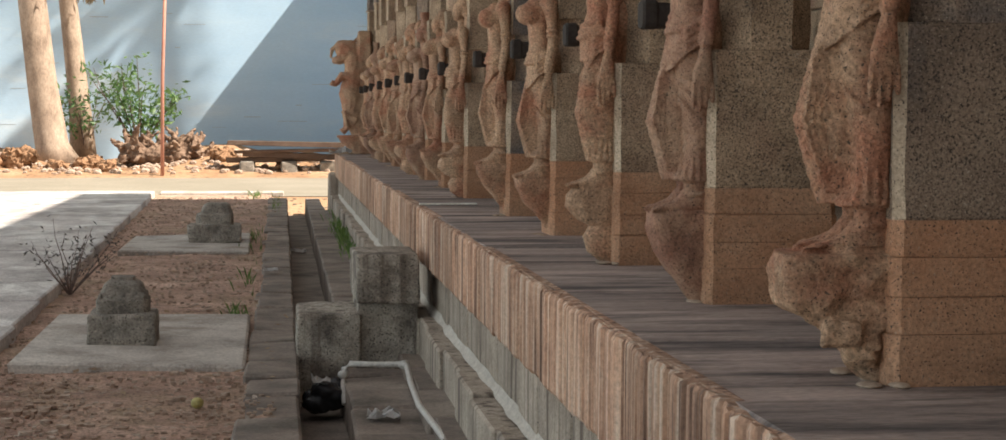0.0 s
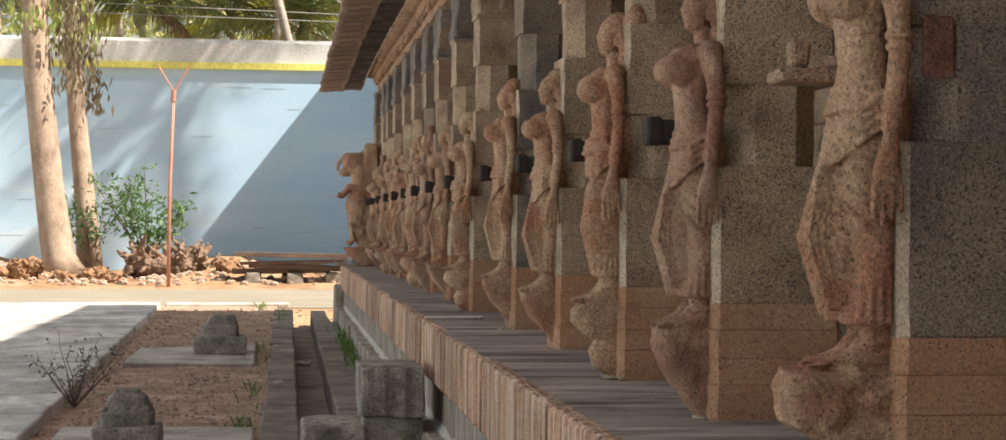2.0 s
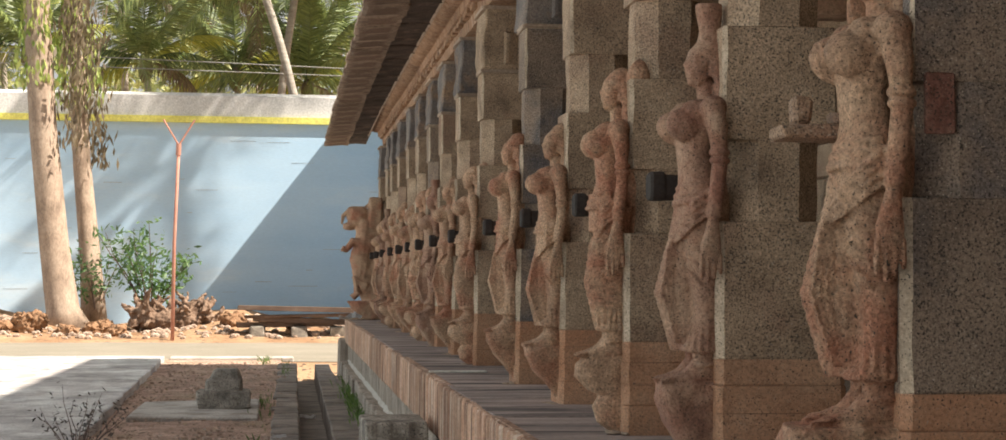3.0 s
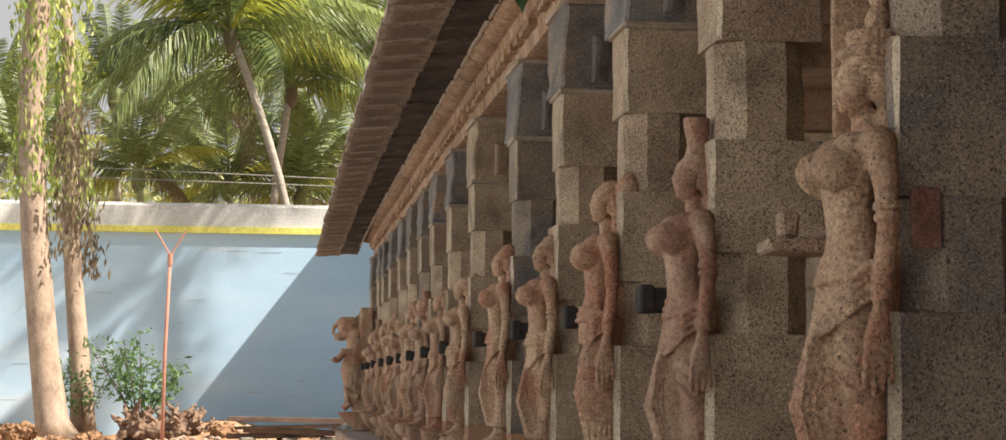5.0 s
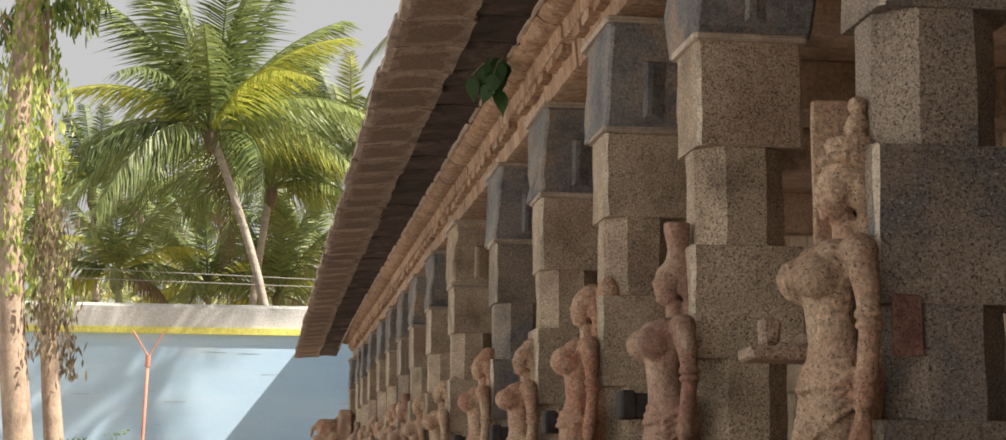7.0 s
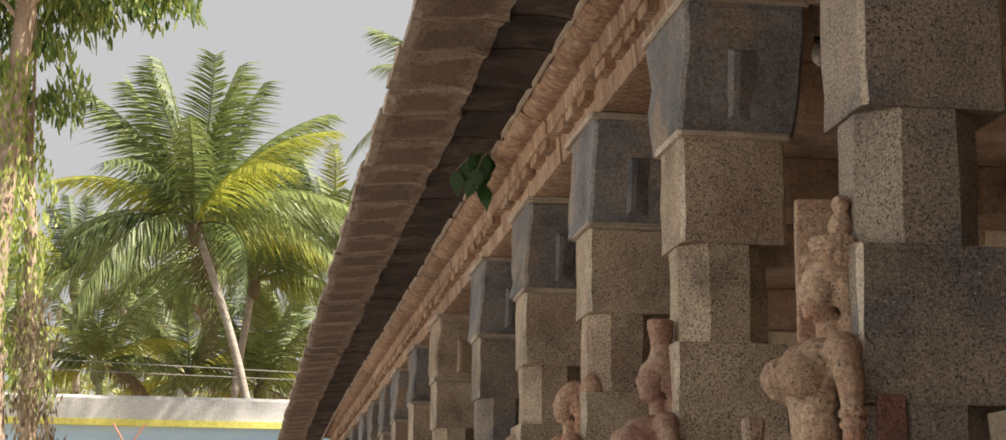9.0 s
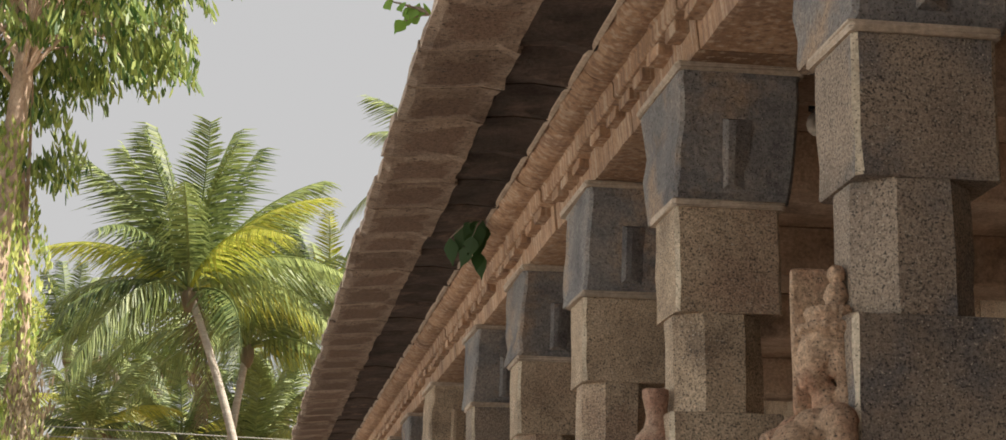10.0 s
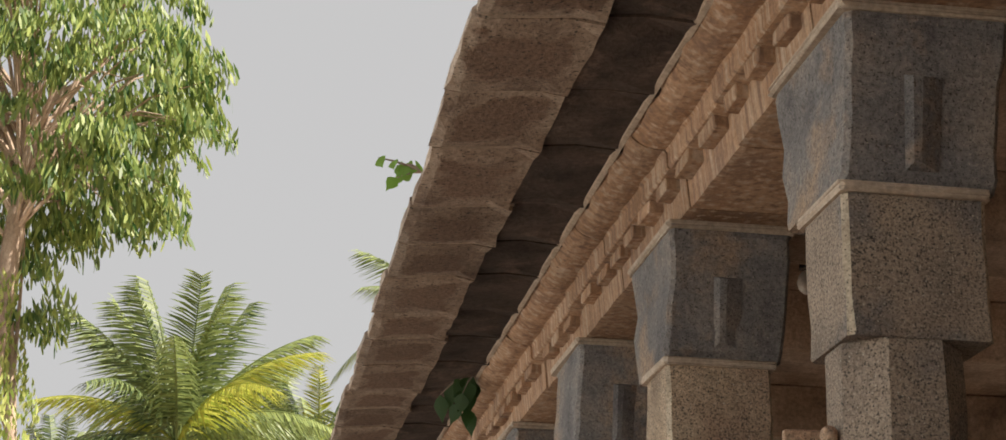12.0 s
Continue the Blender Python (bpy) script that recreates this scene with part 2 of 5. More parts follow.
def fused(name, bm, material, voxel, rough=0.0, seed=0, smooth=1, carve=None):
    """One closed skin over overlapping forms, as if cut from one stone; returns mesh data."""
    me = bpy.data.meshes.new(name + "_forms")
    bm.to_mesh(me)
    bm.free()
    ob = bpy.data.objects.new(name + "_forms", me)
    scene.collection.objects.link(ob)
    md = ob.modifiers.new("skin", 'REMESH')
    md.mode, md.voxel_size = 'VOXEL', voxel
    sm = ob.modifiers.new("wear", 'SMOOTH')
    sm.iterations, sm.factor = smooth, 0.5
    out = bpy.data.meshes.new_from_object(ob.evaluated_get(bpy.context.evaluated_depsgraph_get()))
    bpy.data.objects.remove(ob)
    if rough:
        n = len(out.vertices)
        co = np.empty(n * 3)
        out.vertices.foreach_get("co", co)
        co = co.reshape(-1, 3)
        for i in range(n):
            p = Vector(co[i] * 14) + Vector((seed, 0, 0))
            co[i] += np.array(noise.noise_vector(p)) * rough
        out.vertices.foreach_set("co", co.ravel())
    if carve:
        n = len(out.vertices)
        co = np.empty(n * 3)
        out.vertices.foreach_get("co", co)
        co = carve(co.reshape(-1, 3))
        out.vertices.foreach_set("co", co.ravel())
    out.name = name
    out.materials.clear()
    out.materials.append(material)
    out.shade_smooth()
    return out


# ---- ground, court and far wall ----
Y_PILLARS = (2.1, 3.86, 5.59, 7.15, 8.84, 10.56, 12.92, 14.64, 16.28, 17.68, 19.23, 20.73, 22.43, 23.93, 25.03, 26.93)
TOP, FACE = 0.89, 1.44


def ground_height(x, y):
    z = 0.0
    if 41.0 < y < 60 and x < 12:
        t = min(1, (y - 41.0) / 4.5)
        z += (0.55 * t * t * (3 - 2 * t)) * (0.75 + 0.6 * noise.noise((x * 0.35, y * 0.35, 2)))
        z += 0.12 * t * noise.noise((x * 1.7, y * 1.7, 5))
    return z


def make_ground():
    xs = [-900, -200, -60, -30] + [-20 + 0.5 * i for i in range(73)] + [20, 60, 200, 900]
    ys = [-600, -100, -30] + [-10 + 1.0 * i for i in range(50)] + [40 + 0.4 * i for i in range(40)] + [60, 100, 300, 1500]
    bm = bmesh.new()
    grid = [[bm.verts.new((x, y, ground_height(x, y) - 0.3 * (-2.4 < x < 6 and y < 31.5))) for x in xs] for y in ys]
    for a, b in zip(grid, grid[1:]):
        for i in range(len(xs) - 1):
            bm.faces.new((a[i], a[i + 1], b[i + 1], b[i]))
    ob = part("ground", bm, dry_ground)
    tagged(ob, "dry sandy ground rising to an orange dirt bank", "ground", kind="structure")
    return ob


dry_ground = make_material("dry_ground", [(0.25, 0.14, 0.075), (0.35, 0.215, 0.125), (0.43, 0.30, 0.19)], 0.9, 22, bump=0.7, vary=0, speckle=0.3, speckle_scale=9)
ground = make_ground()


def sheet(name, x0, x1, y0, y1, z, material, step, amp, label, category, edge=0.0, parent=None):
    nx, ny = max(2, int((x1 - x0) / step)), max(2, int((y1 - y0) / step))
    bm = bmesh.new()
    rows = []
    for j in range(ny + 1):
        row = []
        for i in range(nx + 1):
            x, y = x0 + (x1 - x0) * i / nx, y0 + (y1 - y0) * j / ny
            rim = i in (0, nx) or j in (0, ny)
            row.append(bm.verts.new((x + edge * noise.noise((x, y, 3)) * rim, y + edge * noise.noise((x, y, 9)) * rim, z + amp * noise.noise((x * 2.1, y * 2.1, 1)) + amp * 0.5 * noise.noise((x * 7, y * 7, 4)))))
        rows.append(row)
    for a, b in zip(rows, rows[1:]):
        for i in range(nx):
            bm.faces.new((a[i], a[i + 1], b[i + 1], b[i]))
    ob = part(name, bm, material, parent, smooth=True)
    return tagged(ob, label, category, kind="structure")


sheet("sand_strip", -40, 9, 32.4, 42.2, 0.012, sand, 0.8, 0.008, "pale sunlit sand across the court", "ground", 0.5)
sheet("planting_bed", -2.2, -0.02, -6, 32.6, 0.03, earth, 0.14, 0.022, "bare reddish earth bed with gravel and litter", "ground")

# gravel and litter on the bed
rng = random.Random(3)
bm = bmesh.new()
for i in range(5200):
    y = 7.5 + 24 * rng.random() ** 2.2
    x = rng.uniform(-1.9, 0.0)
    s = rng.uniform(0.008, 0.024) * (2.2 if rng.random() < 0.05 else 1)
    g = bmesh.ops.create_cube(bm, size=s)
    for v in g["verts"]:
        v.co = Vector((x, y, 0.035)) + Vector((v.co.x * rng.uniform(0.7, 1.6), v.co.y * rng.uniform(0.7, 1.5), v.co.z * 0.7))
pebble_mat = make_material("pebbles", [(0.24, 0.16, 0.115), (0.42, 0.31, 0.24), (0.62, 0.52, 0.43)], 9, 40)
tagged(part("gravel", bm, pebble_mat), "small brown pebbles strewn over the earth bed", "gravel", kind="stuff")

leaf_litter = leaf_material("dry_leaf", (0.20, 0.12, 0.06), (0.42, 0.30, 0.18))
bm = bmesh.new()
for i in range(500):
    y = 8 + 23 * rng.random() ** 1.5
    x = rng.uniform(-1.9, 0.1)
    a, s = rng.uniform(0, 6.28), rng.uniform(0.015, 0.04)
    u, w = Vector((math.cos(a), math.sin(a), rng.uniform(-.3, .3))) * s, Vector((-math.sin(a), math.cos(a), rng.uniform(-.3, .3))) * s * 0.45
    c = Vector((x, y, 0.06))
    bm.faces.new([bm.verts.new(c + p) for p in (-u, w, u, -w)])
tagged(part("leaf_litter", bm, leaf_litter), "scattered dry fallen leaves on the earth bed", "leaves", kind="stuff")


def kerb_x(y):
    return -1.68 - 0.02 * (y - 13)


# left pavement in large worn slabs, with its kerb
pavement = tagged(empty("pavement"), "worn grey stone pavement raised above the earth bed", "pavement", kind="structure")
y = -6.0
rng = random.Random(5)
while y < 31.6:
    dy = min(rng.uniform(1.1, 1.9), 31.7 - y)
    if dy < 0.3:
        break
    x_edge = kerb_x(y + dy / 2)
    for k in range(4 if y > 5 else 2):
        w = 1.5
        bm = bmesh.new()
        block(bm, x_edge - (k + 1) * w + 0.006, x_edge - k * w - 0.006, y + 0.006, y + dy - 0.006, -0.1, 0.13 + rng.uniform(-0.008, 0.008), 0.012, 0.004, rng)
        part("paving_slab", bm, paving, pavement)
    y += dy
# unseen paving, made paler than the slabs to bounce sunlight onto the hall
bm = bmesh.new()
block(bm, -20, kerb_x(13) - 7.9, -60, 31.6, -0.1, 0.125)
part("far_paving", bm, bounce_paving, pavement)
bm = bmesh.new()
block(bm, kerb_x(13) - 7.86, -5.0, -60, 4.2, -0.1, 0.11)
part("near_paving", bm, bounce_paving, pavement)
bm = bmesh.new()
block(bm, -2.0, 0.2, 32.35, 32.6, -0.05, 0.09, 0.02, 0.01, rng)
tagged(part("kerb", bm, slab_stone), "low pale kerb stone closing the earth bed", "kerb", kind="structure")

# compound wall
wall = tagged(empty("wall_north"), "tall pale blue whitewashed compound wall with white coping", "wall", kind="structure")
bm = bmesh.new()
block(bm, -70, 60, 50.0, 51.0, -0.3, 5.85)
part("wall_face", bm, whitewash, wall)
bm = bmesh.new()
prism(bm, [(-70, 5.80), (60, 5.80), (60, 5.98), (-70, 5.98)], 49.88, 51.1)
part("yellow_band", bm, yellow_paint, wall, "yellow painted band")
bm = bmesh.new()
a = [(49.93, 5.984), (51.05, 5.984), (51.0, 6.45), (50.75, 6.66), (50.25, 6.66), (49.97, 6.55)]
va = [bm.verts.new((-70, y, z)) for y, z in a]
vb = [bm.verts.new((60, y, z)) for y, z in a]
bm.faces.new(va)
bm.faces.new(vb[::-1])
for i in range(len(a)):
    bm.faces.new((va[i], vb[i], vb[(i + 1) % len(a)], va[(i + 1) % len(a)]))
bmesh.ops.recalc_face_normals(bm, faces=bm.faces)
part("coping", bm, coping_white, wall, "rounded white coping")
bm = bmesh.new()
rng = random.Random(8)
for i in range(22):   # hairline cracks and chips in the plaster
    x, z, w = rng.uniform(-9, 3), rng.uniform(1.0, 5.5), rng.uniform(0.08, 0.9)
    block(bm, x, x + w, 49.994, 50.02, z, z + rng.uniform(0.006, 0.018), 0.0, 0.002, rng)
crack_mat = make_material("chipped_plaster", [(0.34, 0.38, 0.42), (0.46, 0.50, 0.53)], 6, 30, vary=0)
part("chipped_plaster", bm, crack_mat, wall)
# unseen side wall, added to bounce sunlight onto the hall
bm = bmesh.new()
block(bm, -21, -20, -23, 50, -0.3, 6.6)
tagged(part("wall_west", bm, whitewash), "unseen whitewashed wall along the court's side, added to bounce sunlight", "wall", kind="structure")
# unseen wall behind the camera, keeping skylight off south-facing stone
bm = bmesh.new()
block(bm, -21, 40, -23, -22, -0.3, 9.5)
tagged(part("wall_south", bm, whitewash), "unseen whitewashed wall closing the court, added to block skylight", "wall", kind="structure")

# unseen tall blocks added beyond the hall to cast shade
bm = bmesh.new()
block(bm, 6.4, 16, -12, 26.6, 0, 12.6, 0.05)
block(bm, 6.2, 16.2, -12.2, 26.8, 12.0, 12.4, 0.03)
tagged(part("wall_shrine", bm, granite), "tall unseen granite block added to shade the court", "wall", kind="structure")
# hidden block whose roof edge throws the slanted shadow on the north wall
bm = bmesh.new()
block(bm, 3.0, 12, 45.5, 49.6, 0, 7.8, 0.03)
tagged(part("wall_gatehouse", bm, whitewash), "plain unseen block added to cast the compound wall's slanted shadow", "wall", kind="structure")

# ---- platform ----
platform = tagged(empty("platform"), "long stone temple platform with streaked reddish fascia", "platform", kind="structure")
rng = random.Random(11)
y = -6.0
while y < 27.0:   # top ledge slabs and ribbed fascia stones
    dy = min(rng.uniform(0.9, 1.5), 27.1 - y)
    if dy < 0.25:
        break
    bm = bmesh.new()
    block(bm, 0.965, 2.2, y + 0.004, y + dy - 0.004, TOP - 0.14, TOP + rng.uniform(-0.006, 0.004), 0.008, 0.002, rng)
    part("ledge_slab", bm, ledge_stone, platform)
    bm = bmesh.new()
    yy, pts = y + 0.003, []
    end = y + dy - 0.003
    while yy < end - 0.012:
        w = min(rng.uniform(0.022, 0.075), end - yy)
        d = rng.uniform(-0.008, 0.012)
        pts += [(yy, 0.938 - d + 0.012), (yy + w * 0.2, 0.938 - d), (yy + w * 0.8, 0.938 - d + rng.uniform(-.003, .003))]
        yy += w
    pts += [(end, 0.945)]
    levels = ((0.55, 0.012), (0.565, 0.0), (0.84, 0.0), (0.880, 0.001), (TOP + 0.001, 0.008))
    cols = [[bm.verts.new((px + off, py, z + (rng.uniform(-0.006, 0.003) if z > 0.86 else 0))) for z, off in levels] for py, px in pts]
    for a, b in zip(cols, cols[1:]):
        for i in range(len(levels) - 1):
            bm.faces.new((b[i], a[i], a[i + 1], b[i + 1]))
    back = [[bm.verts.new((1.0, py, z)) for z in (0.55, TOP + 0.001)] for py in (pts[0][0], pts[-1][0])]
    bm.faces.new([c[-1] for c in cols][::-1] + [back[0][1], back[1][1]])
    bm.faces.new([c[0] for c in cols] + [back[1][0], back[0][0]])
    bm.faces.new(cols[0][::-1] + back[0][:1] + back[0][1:])
    bm.faces.new(cols[-1] + back[1][1:] + back[1][:1])
    bmesh.ops.recalc_face_normals(bm, faces=bm.faces)
    part("fascia_stone", bm, fascia_stone, platform)
    y += dy
bm = bmesh.new()
block(bm, 1.05, 12, -6, 27.1, -0.3, TOP - 0.03)
part("core", bm, plinth_stone, platform)
y = -6.0
while y < 27.0:   # recessed course and lower plinth
    dy = rng.uniform(0.35, 0.8)
    bm = bmesh.new()
    block(bm, 0.985 + rng.uniform(-.006, .006), 1.1, y + 0.004, min(27, y + dy) - 0.004, 0.24, 0.552, 0.008, 0.003, rng)
    part("wall_stone", bm, plinth_stone, platform)
    y += dy
y = -6.0
while y < 26.9:
    dy = rng.uniform(0.4, 0.85)
    o = rng.uniform(-.02, .02)
    h = 0.265 + rng.uniform(-.012, .012)
    bm = bmesh.new()
    block(bm, 0.87 + o, 1.08, y + 0.005, min(26.95, y + dy) - 0.005, -0.3, h, 0.012, 0.004, rng)
    part("plinth_stone", bm, plinth_stone, platform)
    bm = bmesh.new()
    block(bm, 0.76 + rng.uniform(-.02, .02), 0.9, y + 0.005, min(26.95, y + dy) - 0.005, -0.3, 0.05, 0.012, 0.006, rng)
    part("footing_stone", bm, drain_stone, platform)
    y += dy
bm = bmesh.new()   # lime mortar run along the plinth's inner edge
prev = None
yy = -5.9
while yy < 26.8:
    w = 0.014 + 0.012 * noise.noise((yy * 3, 0, 0))
    cur = [bm.verts.new(p) for p in ((0.984, yy, 0.30 + w), (0.982 - w * 0.7, yy, 0.285), (0.978 - w * 1.5, yy, 0.268), (0.99, yy, 0.255))]
    if prev:
        for i in range(3):
            bm.faces.new((prev[i], cur[i], cur[i + 1], prev[i + 1]))
    prev = cur
    yy += 0.09
part("mortar_line", bm, mortar, platform, "rough white mortar line")
bm = bmesh.new()
block(bm, 0.84, 1.4, 26.9, 27.4, -0.2, 0.62, 0.03, 0.015, rng)
part("end_stone", bm, plinth_stone, platform)

# ---- drain, border stones, small court things ----
def skew(y):
    return 0.005 * (y - 8)


drain = tagged(empty("drain"), "open stone drain with dark border slabs along the platform", "drain", kind="structure")
y = -4.0
while y < 31:
    dy = rng.uniform(0.45, 0.95)
    s = skew(y)
    bm = bmesh.new()
    block(bm, -0.16 + s + rng.uniform(-.03, .03), 0.13 + s, y + 0.008, y + dy - 0.008, -0.3, 0.055 + rng.uniform(-.02, .012), 0.015, 0.01, rng)
    part("border_slab", bm, drain_stone, drain)
    if y > 11.2:
        bm = bmesh.new()
        block(bm, 0.44 + s, 0.80, y + 0.006, y + dy - 0.006, -0.3, 0.02 + rng.uniform(-.012, .01), 0.012, 0.006, rng)
        part("walk_slab", bm, drain_stone, drain)
    elif y > 3:
        bm = bmesh.new()
        block(bm, 0.40, 0.79, y + 0.006, min(10.6, y + dy) - 0.006, -0.3, -0.03 + rng.uniform(-.02, .01), 0.014, 0.012, rng)
        part("walk_slab", bm, drain_stone, drain)
    y += dy
bm = bmesh.new()
block(bm, -0.1, 0.9, -5, 31, -0.36, -0.26)
part("channel_bed", bm, drain_stone, drain)

block_stone = make_material("pitted_block_stone", [(0.22, 0.19, 0.16), (0.40, 0.355, 0.30), (0.52, 0.47, 0.40)], 5, 60, speckle=0.6, speckle_scale=90, stain=(0.13, 0.112, 0.095), stain_scale=3.0, stain_amount=0.4, streak=(0.17, 0.14, 0.115), grain=0.45, bump=0.6)


def stone_block(name, x0, x1, y0, y1, z0, z1, label, material=None, voxel=0.012):
    bm = bmesh.new()
    block(bm, x0, x1, y0, y1, z0, z1, 0.008, 0.008, random.Random(int(z1 * 100)))
    ob = new(name, fused(name, bm, material or block_stone, voxel, 0.007, int(x0 * 10), 0))
    return tagged(ob, label, "stone block")


stone_block("stone_block", 0.14, 0.515, 10.66, 11.3, -0.27, 0.31, "weathered grey stone block bridging the drain")
stone_block("stone_block", 0.50, 0.862, 10.70, 11.35, -0.1, 0.36, "stained lower stone block beside the platform")
stone_block("stone_block", 0.495, 0.875, 10.64, 11.4, 0.36, 0.655, "pitted grey stone block stacked by the platform")


def pedestal(x0, x1, y0, seed, carved):
    w = x1 - x0
    r = random.Random(seed)
    root = empty("stone_pedestal", pose((x0 + x1) / 2, y0 + w / 2, 0.075))
    bm = bmesh.new()
    block(bm, -w / 2, w / 2, -w / 2, w / 2, 0, 0.2, 0.01, 0.012, r)
    ob = new("base_block", fused("base_block", bm, block_dark, 0.012, 0.008, seed, 0))
    ob.parent = root
    bm = bmesh.new()
    if carved:
        rings = [(0, 0, 0.235, 0.40 * w, 0.40 * w), (0, 0, 0.38, 0.40 * w, 0.40 * w), (0, 0, 0.385, 0.37 * w, 0.37 * w), (0, 0, 0.41, 0.37 * w, 0.37 * w), (0, 0, 0.415, 0.35 * w, 0.35 * w),
                 (0, 0, 0.52, 0.29 * w, 0.29 * w), (0, 0, 0.555, 0.23 * w, 0.23 * w), (0, 0, 0.56, 0.19 * w, 0.19 * w), (0, 0, 0.60, 0.18 * w, 0.18 * w)]
    else:
        rings = [(0.0, 0, 0.235, 0.36 * w, 0.36 * w), (0.0, 0, 0.36, 0.35 * w, 0.34 * w), (0.02, 0, 0.38, 0.31 * w, 0.3 * w), (0.02, 0, 0.47, 0.25 * w, 0.26 * w), (0.03, 0, 0.50, 0.2 * w, 0.2 * w)]
    rings = [(x, y, 0.195 + (z - 0.235) * (0.62 if carved else 0.9), a, b) for x, y, z, a, b in rings]
    loft(bm, rings, 24, 6.0)
    if carved:
        for k in range(-2, 3):
            for side in (-1, 1):
                ellipsoid(bm, (k * 0.06, side * 0.325 * w, 0.305), (0.026, 0.014, 0.024))
                ellipsoid(bm, (side * 0.325 * w, k * 0.06, 0.305), (0.014, 0.026, 0.024))
    ob = new("carved_top", fused("carved_top", bm, block_dark, 0.006, 0.0025, seed + 3, 0))
    ob.parent = root
    return root


block_dark = make_material("dark_pedestal_stone", [(0.120, 0.106, 0.091), (0.240, 0.214, 0.182), (0.372, 0.330, 0.282)], 7, 60, speckle=0.6, speckle_scale=80, grain=0.45, bump=0.6)
tagged(pedestal(-1.115, -0.715, 10.95, 1, True), "dark carved stone pedestal with a lotus moulding on a slab", "pedestal", "pedestals in the bed")
tagged(pedestal(-0.925, -0.35, 19.7, 2, False), "dark broken stone pedestal on a pale slab", "pedestal", "pedestals in the bed")
for x0, x1, y0, y1, lab in ((-1.47, -0.17, 10.2, 12.6, "cracked pale stone slab set in the earth bed"), (-1.58, -0.27, 18.75, 21.1, "thin pale stone slab set in the earth bed")):
    bm = bmesh.new()
    block(bm, x0, x1, y0, y1, -0.05, 0.078, 0.015, 0.03, random.Random(int(y0)))
    tagged(part("stone_slab", bm, slab_stone), lab, "slab", "slabs in the bed")

# white pipe, bag, litter, fruit
white_plastic = make_material("white_plastic", [(0.55, 0.53, 0.49), (0.66, 0.64, 0.60)], 8, 40, rough=0.45, bump=0.05)
bm = bmesh.new()
tube(bm, [(0.40, 10.05, -0.14), (0.40, 10.22, -0.05), (0.405, 10.27, 0.03), (0.44, 10.28, 0.055), (0.60, 10.26, 0.05), (0.74, 10.26, 0.05), (0.765, 10.20, 0.045), (0.74, 9.6, 0.04), (0.73, 8.9, 0.03), (0.76, 8.2, 0.03), (0.79, 7.6, 0.02), (0.80, 6.5, 0.02)], 0.017, 10)
for p in ((0.40, 10.24, 0.0), (0.75, 10.25, 0.05)):
    tube(bm, [(p[0] - 0.012, p[1] - 0.02, p[2]), (p[0] + 0.012, p[1] + 0.02, p[2])], 0.024, 10)
tagged(part("water_pipe", bm, white_plastic, smooth=True), "white plastic water pipe bent along the drain floor", "pipe")
black_plastic = make_material("black_plastic", [(0.012, 0.012, 0.014), (0.03, 0.03, 0.034)], 9, 30, rough=0.25, bump=0.6)
bm = bmesh.new()
r = random.Random(4)
for i in range(9):
    ellipsoid(bm, (0.30 + r.uniform(-.08, .08), 10.3 + r.uniform(-.15, .15), -0.12 + r.uniform(-.06, .05)), (r.uniform(.05, .09), r.uniform(.05, .09), r.uniform(.04, .07)))
tagged(new("plastic_bag", fused("plastic_bag", bm, black_plastic, 0.012, 0.014, 2)), "crumpled black plastic bag lying in the drain", "bag")
paper = make_material("litter_paper", [(0.55, 0.54, 0.53), (0.72, 0.71, 0.70)], 12, 40, bump=0.3)


def litter(x, y, z, s, label, seed):
    r = random.Random(seed)
    bm = bmesh.new()
    rows = [[bm.verts.new((x + (i - 2) * s * 0.4 + r.uniform(-.1, .1) * s, y + (j - 2) * s * 0.4 + r.uniform(-.1, .1) * s, z + abs(r.gauss(0, 0.22)) * s)) for i in range(5)] for j in range(5)]
    for a, b in zip(rows, rows[1:]):
        for i in range(4):
            bm.faces.new((a[i], a[i + 1], b[i + 1], b[i]))
    bmesh.ops.solidify(bm, geom=bm.faces[:], thickness=0.002)
    tagged(part("litter", bm, paper), label, "litter", "litter in the court")


litter(0.30, 22.5, -0.24, 0.14, "crumpled pale paper lying in the drain", 1)
litter(0.27, 10.15, -0.03, 0.07, "torn white wrapper on the black bag", 2)
litter(-1.55, 9.6, 0.05, 0.05, "small white paper scrap on the earth", 3)
litter(-0.02, 16.3, 0.07, 0.08, "dry pale leaf scrap on the border slab", 4)
litter(0.55, 8.9, -0.03, 0.10, "brown dry leaf scrap beside the pipe", 5)
bm = bmesh.new()
ellipsoid(bm, (-0.375, 8.9, 0.062), (0.033, 0.033, 0.03))
fruit_mat = make_material("fruit_skin", [(0.36, 0.30, 0.10), (0.48, 0.42, 0.18)], 20, 60, rough=0.5, bump=0.05)
tagged(part("fruit", bm, fruit_mat, smooth=True), "small yellowish fallen fruit on the earth", "fruit")

# ---- hall pillars ----
def octagon_ring(x0, x1, y0, y1, c):
    return [(x0 + c, y0), (x1 - c, y0), (x1, y0 + c), (x1, y1 - c), (x1 - c, y1), (x0 + c, y1), (x0, y1 - c), (x0, y0 + c)]


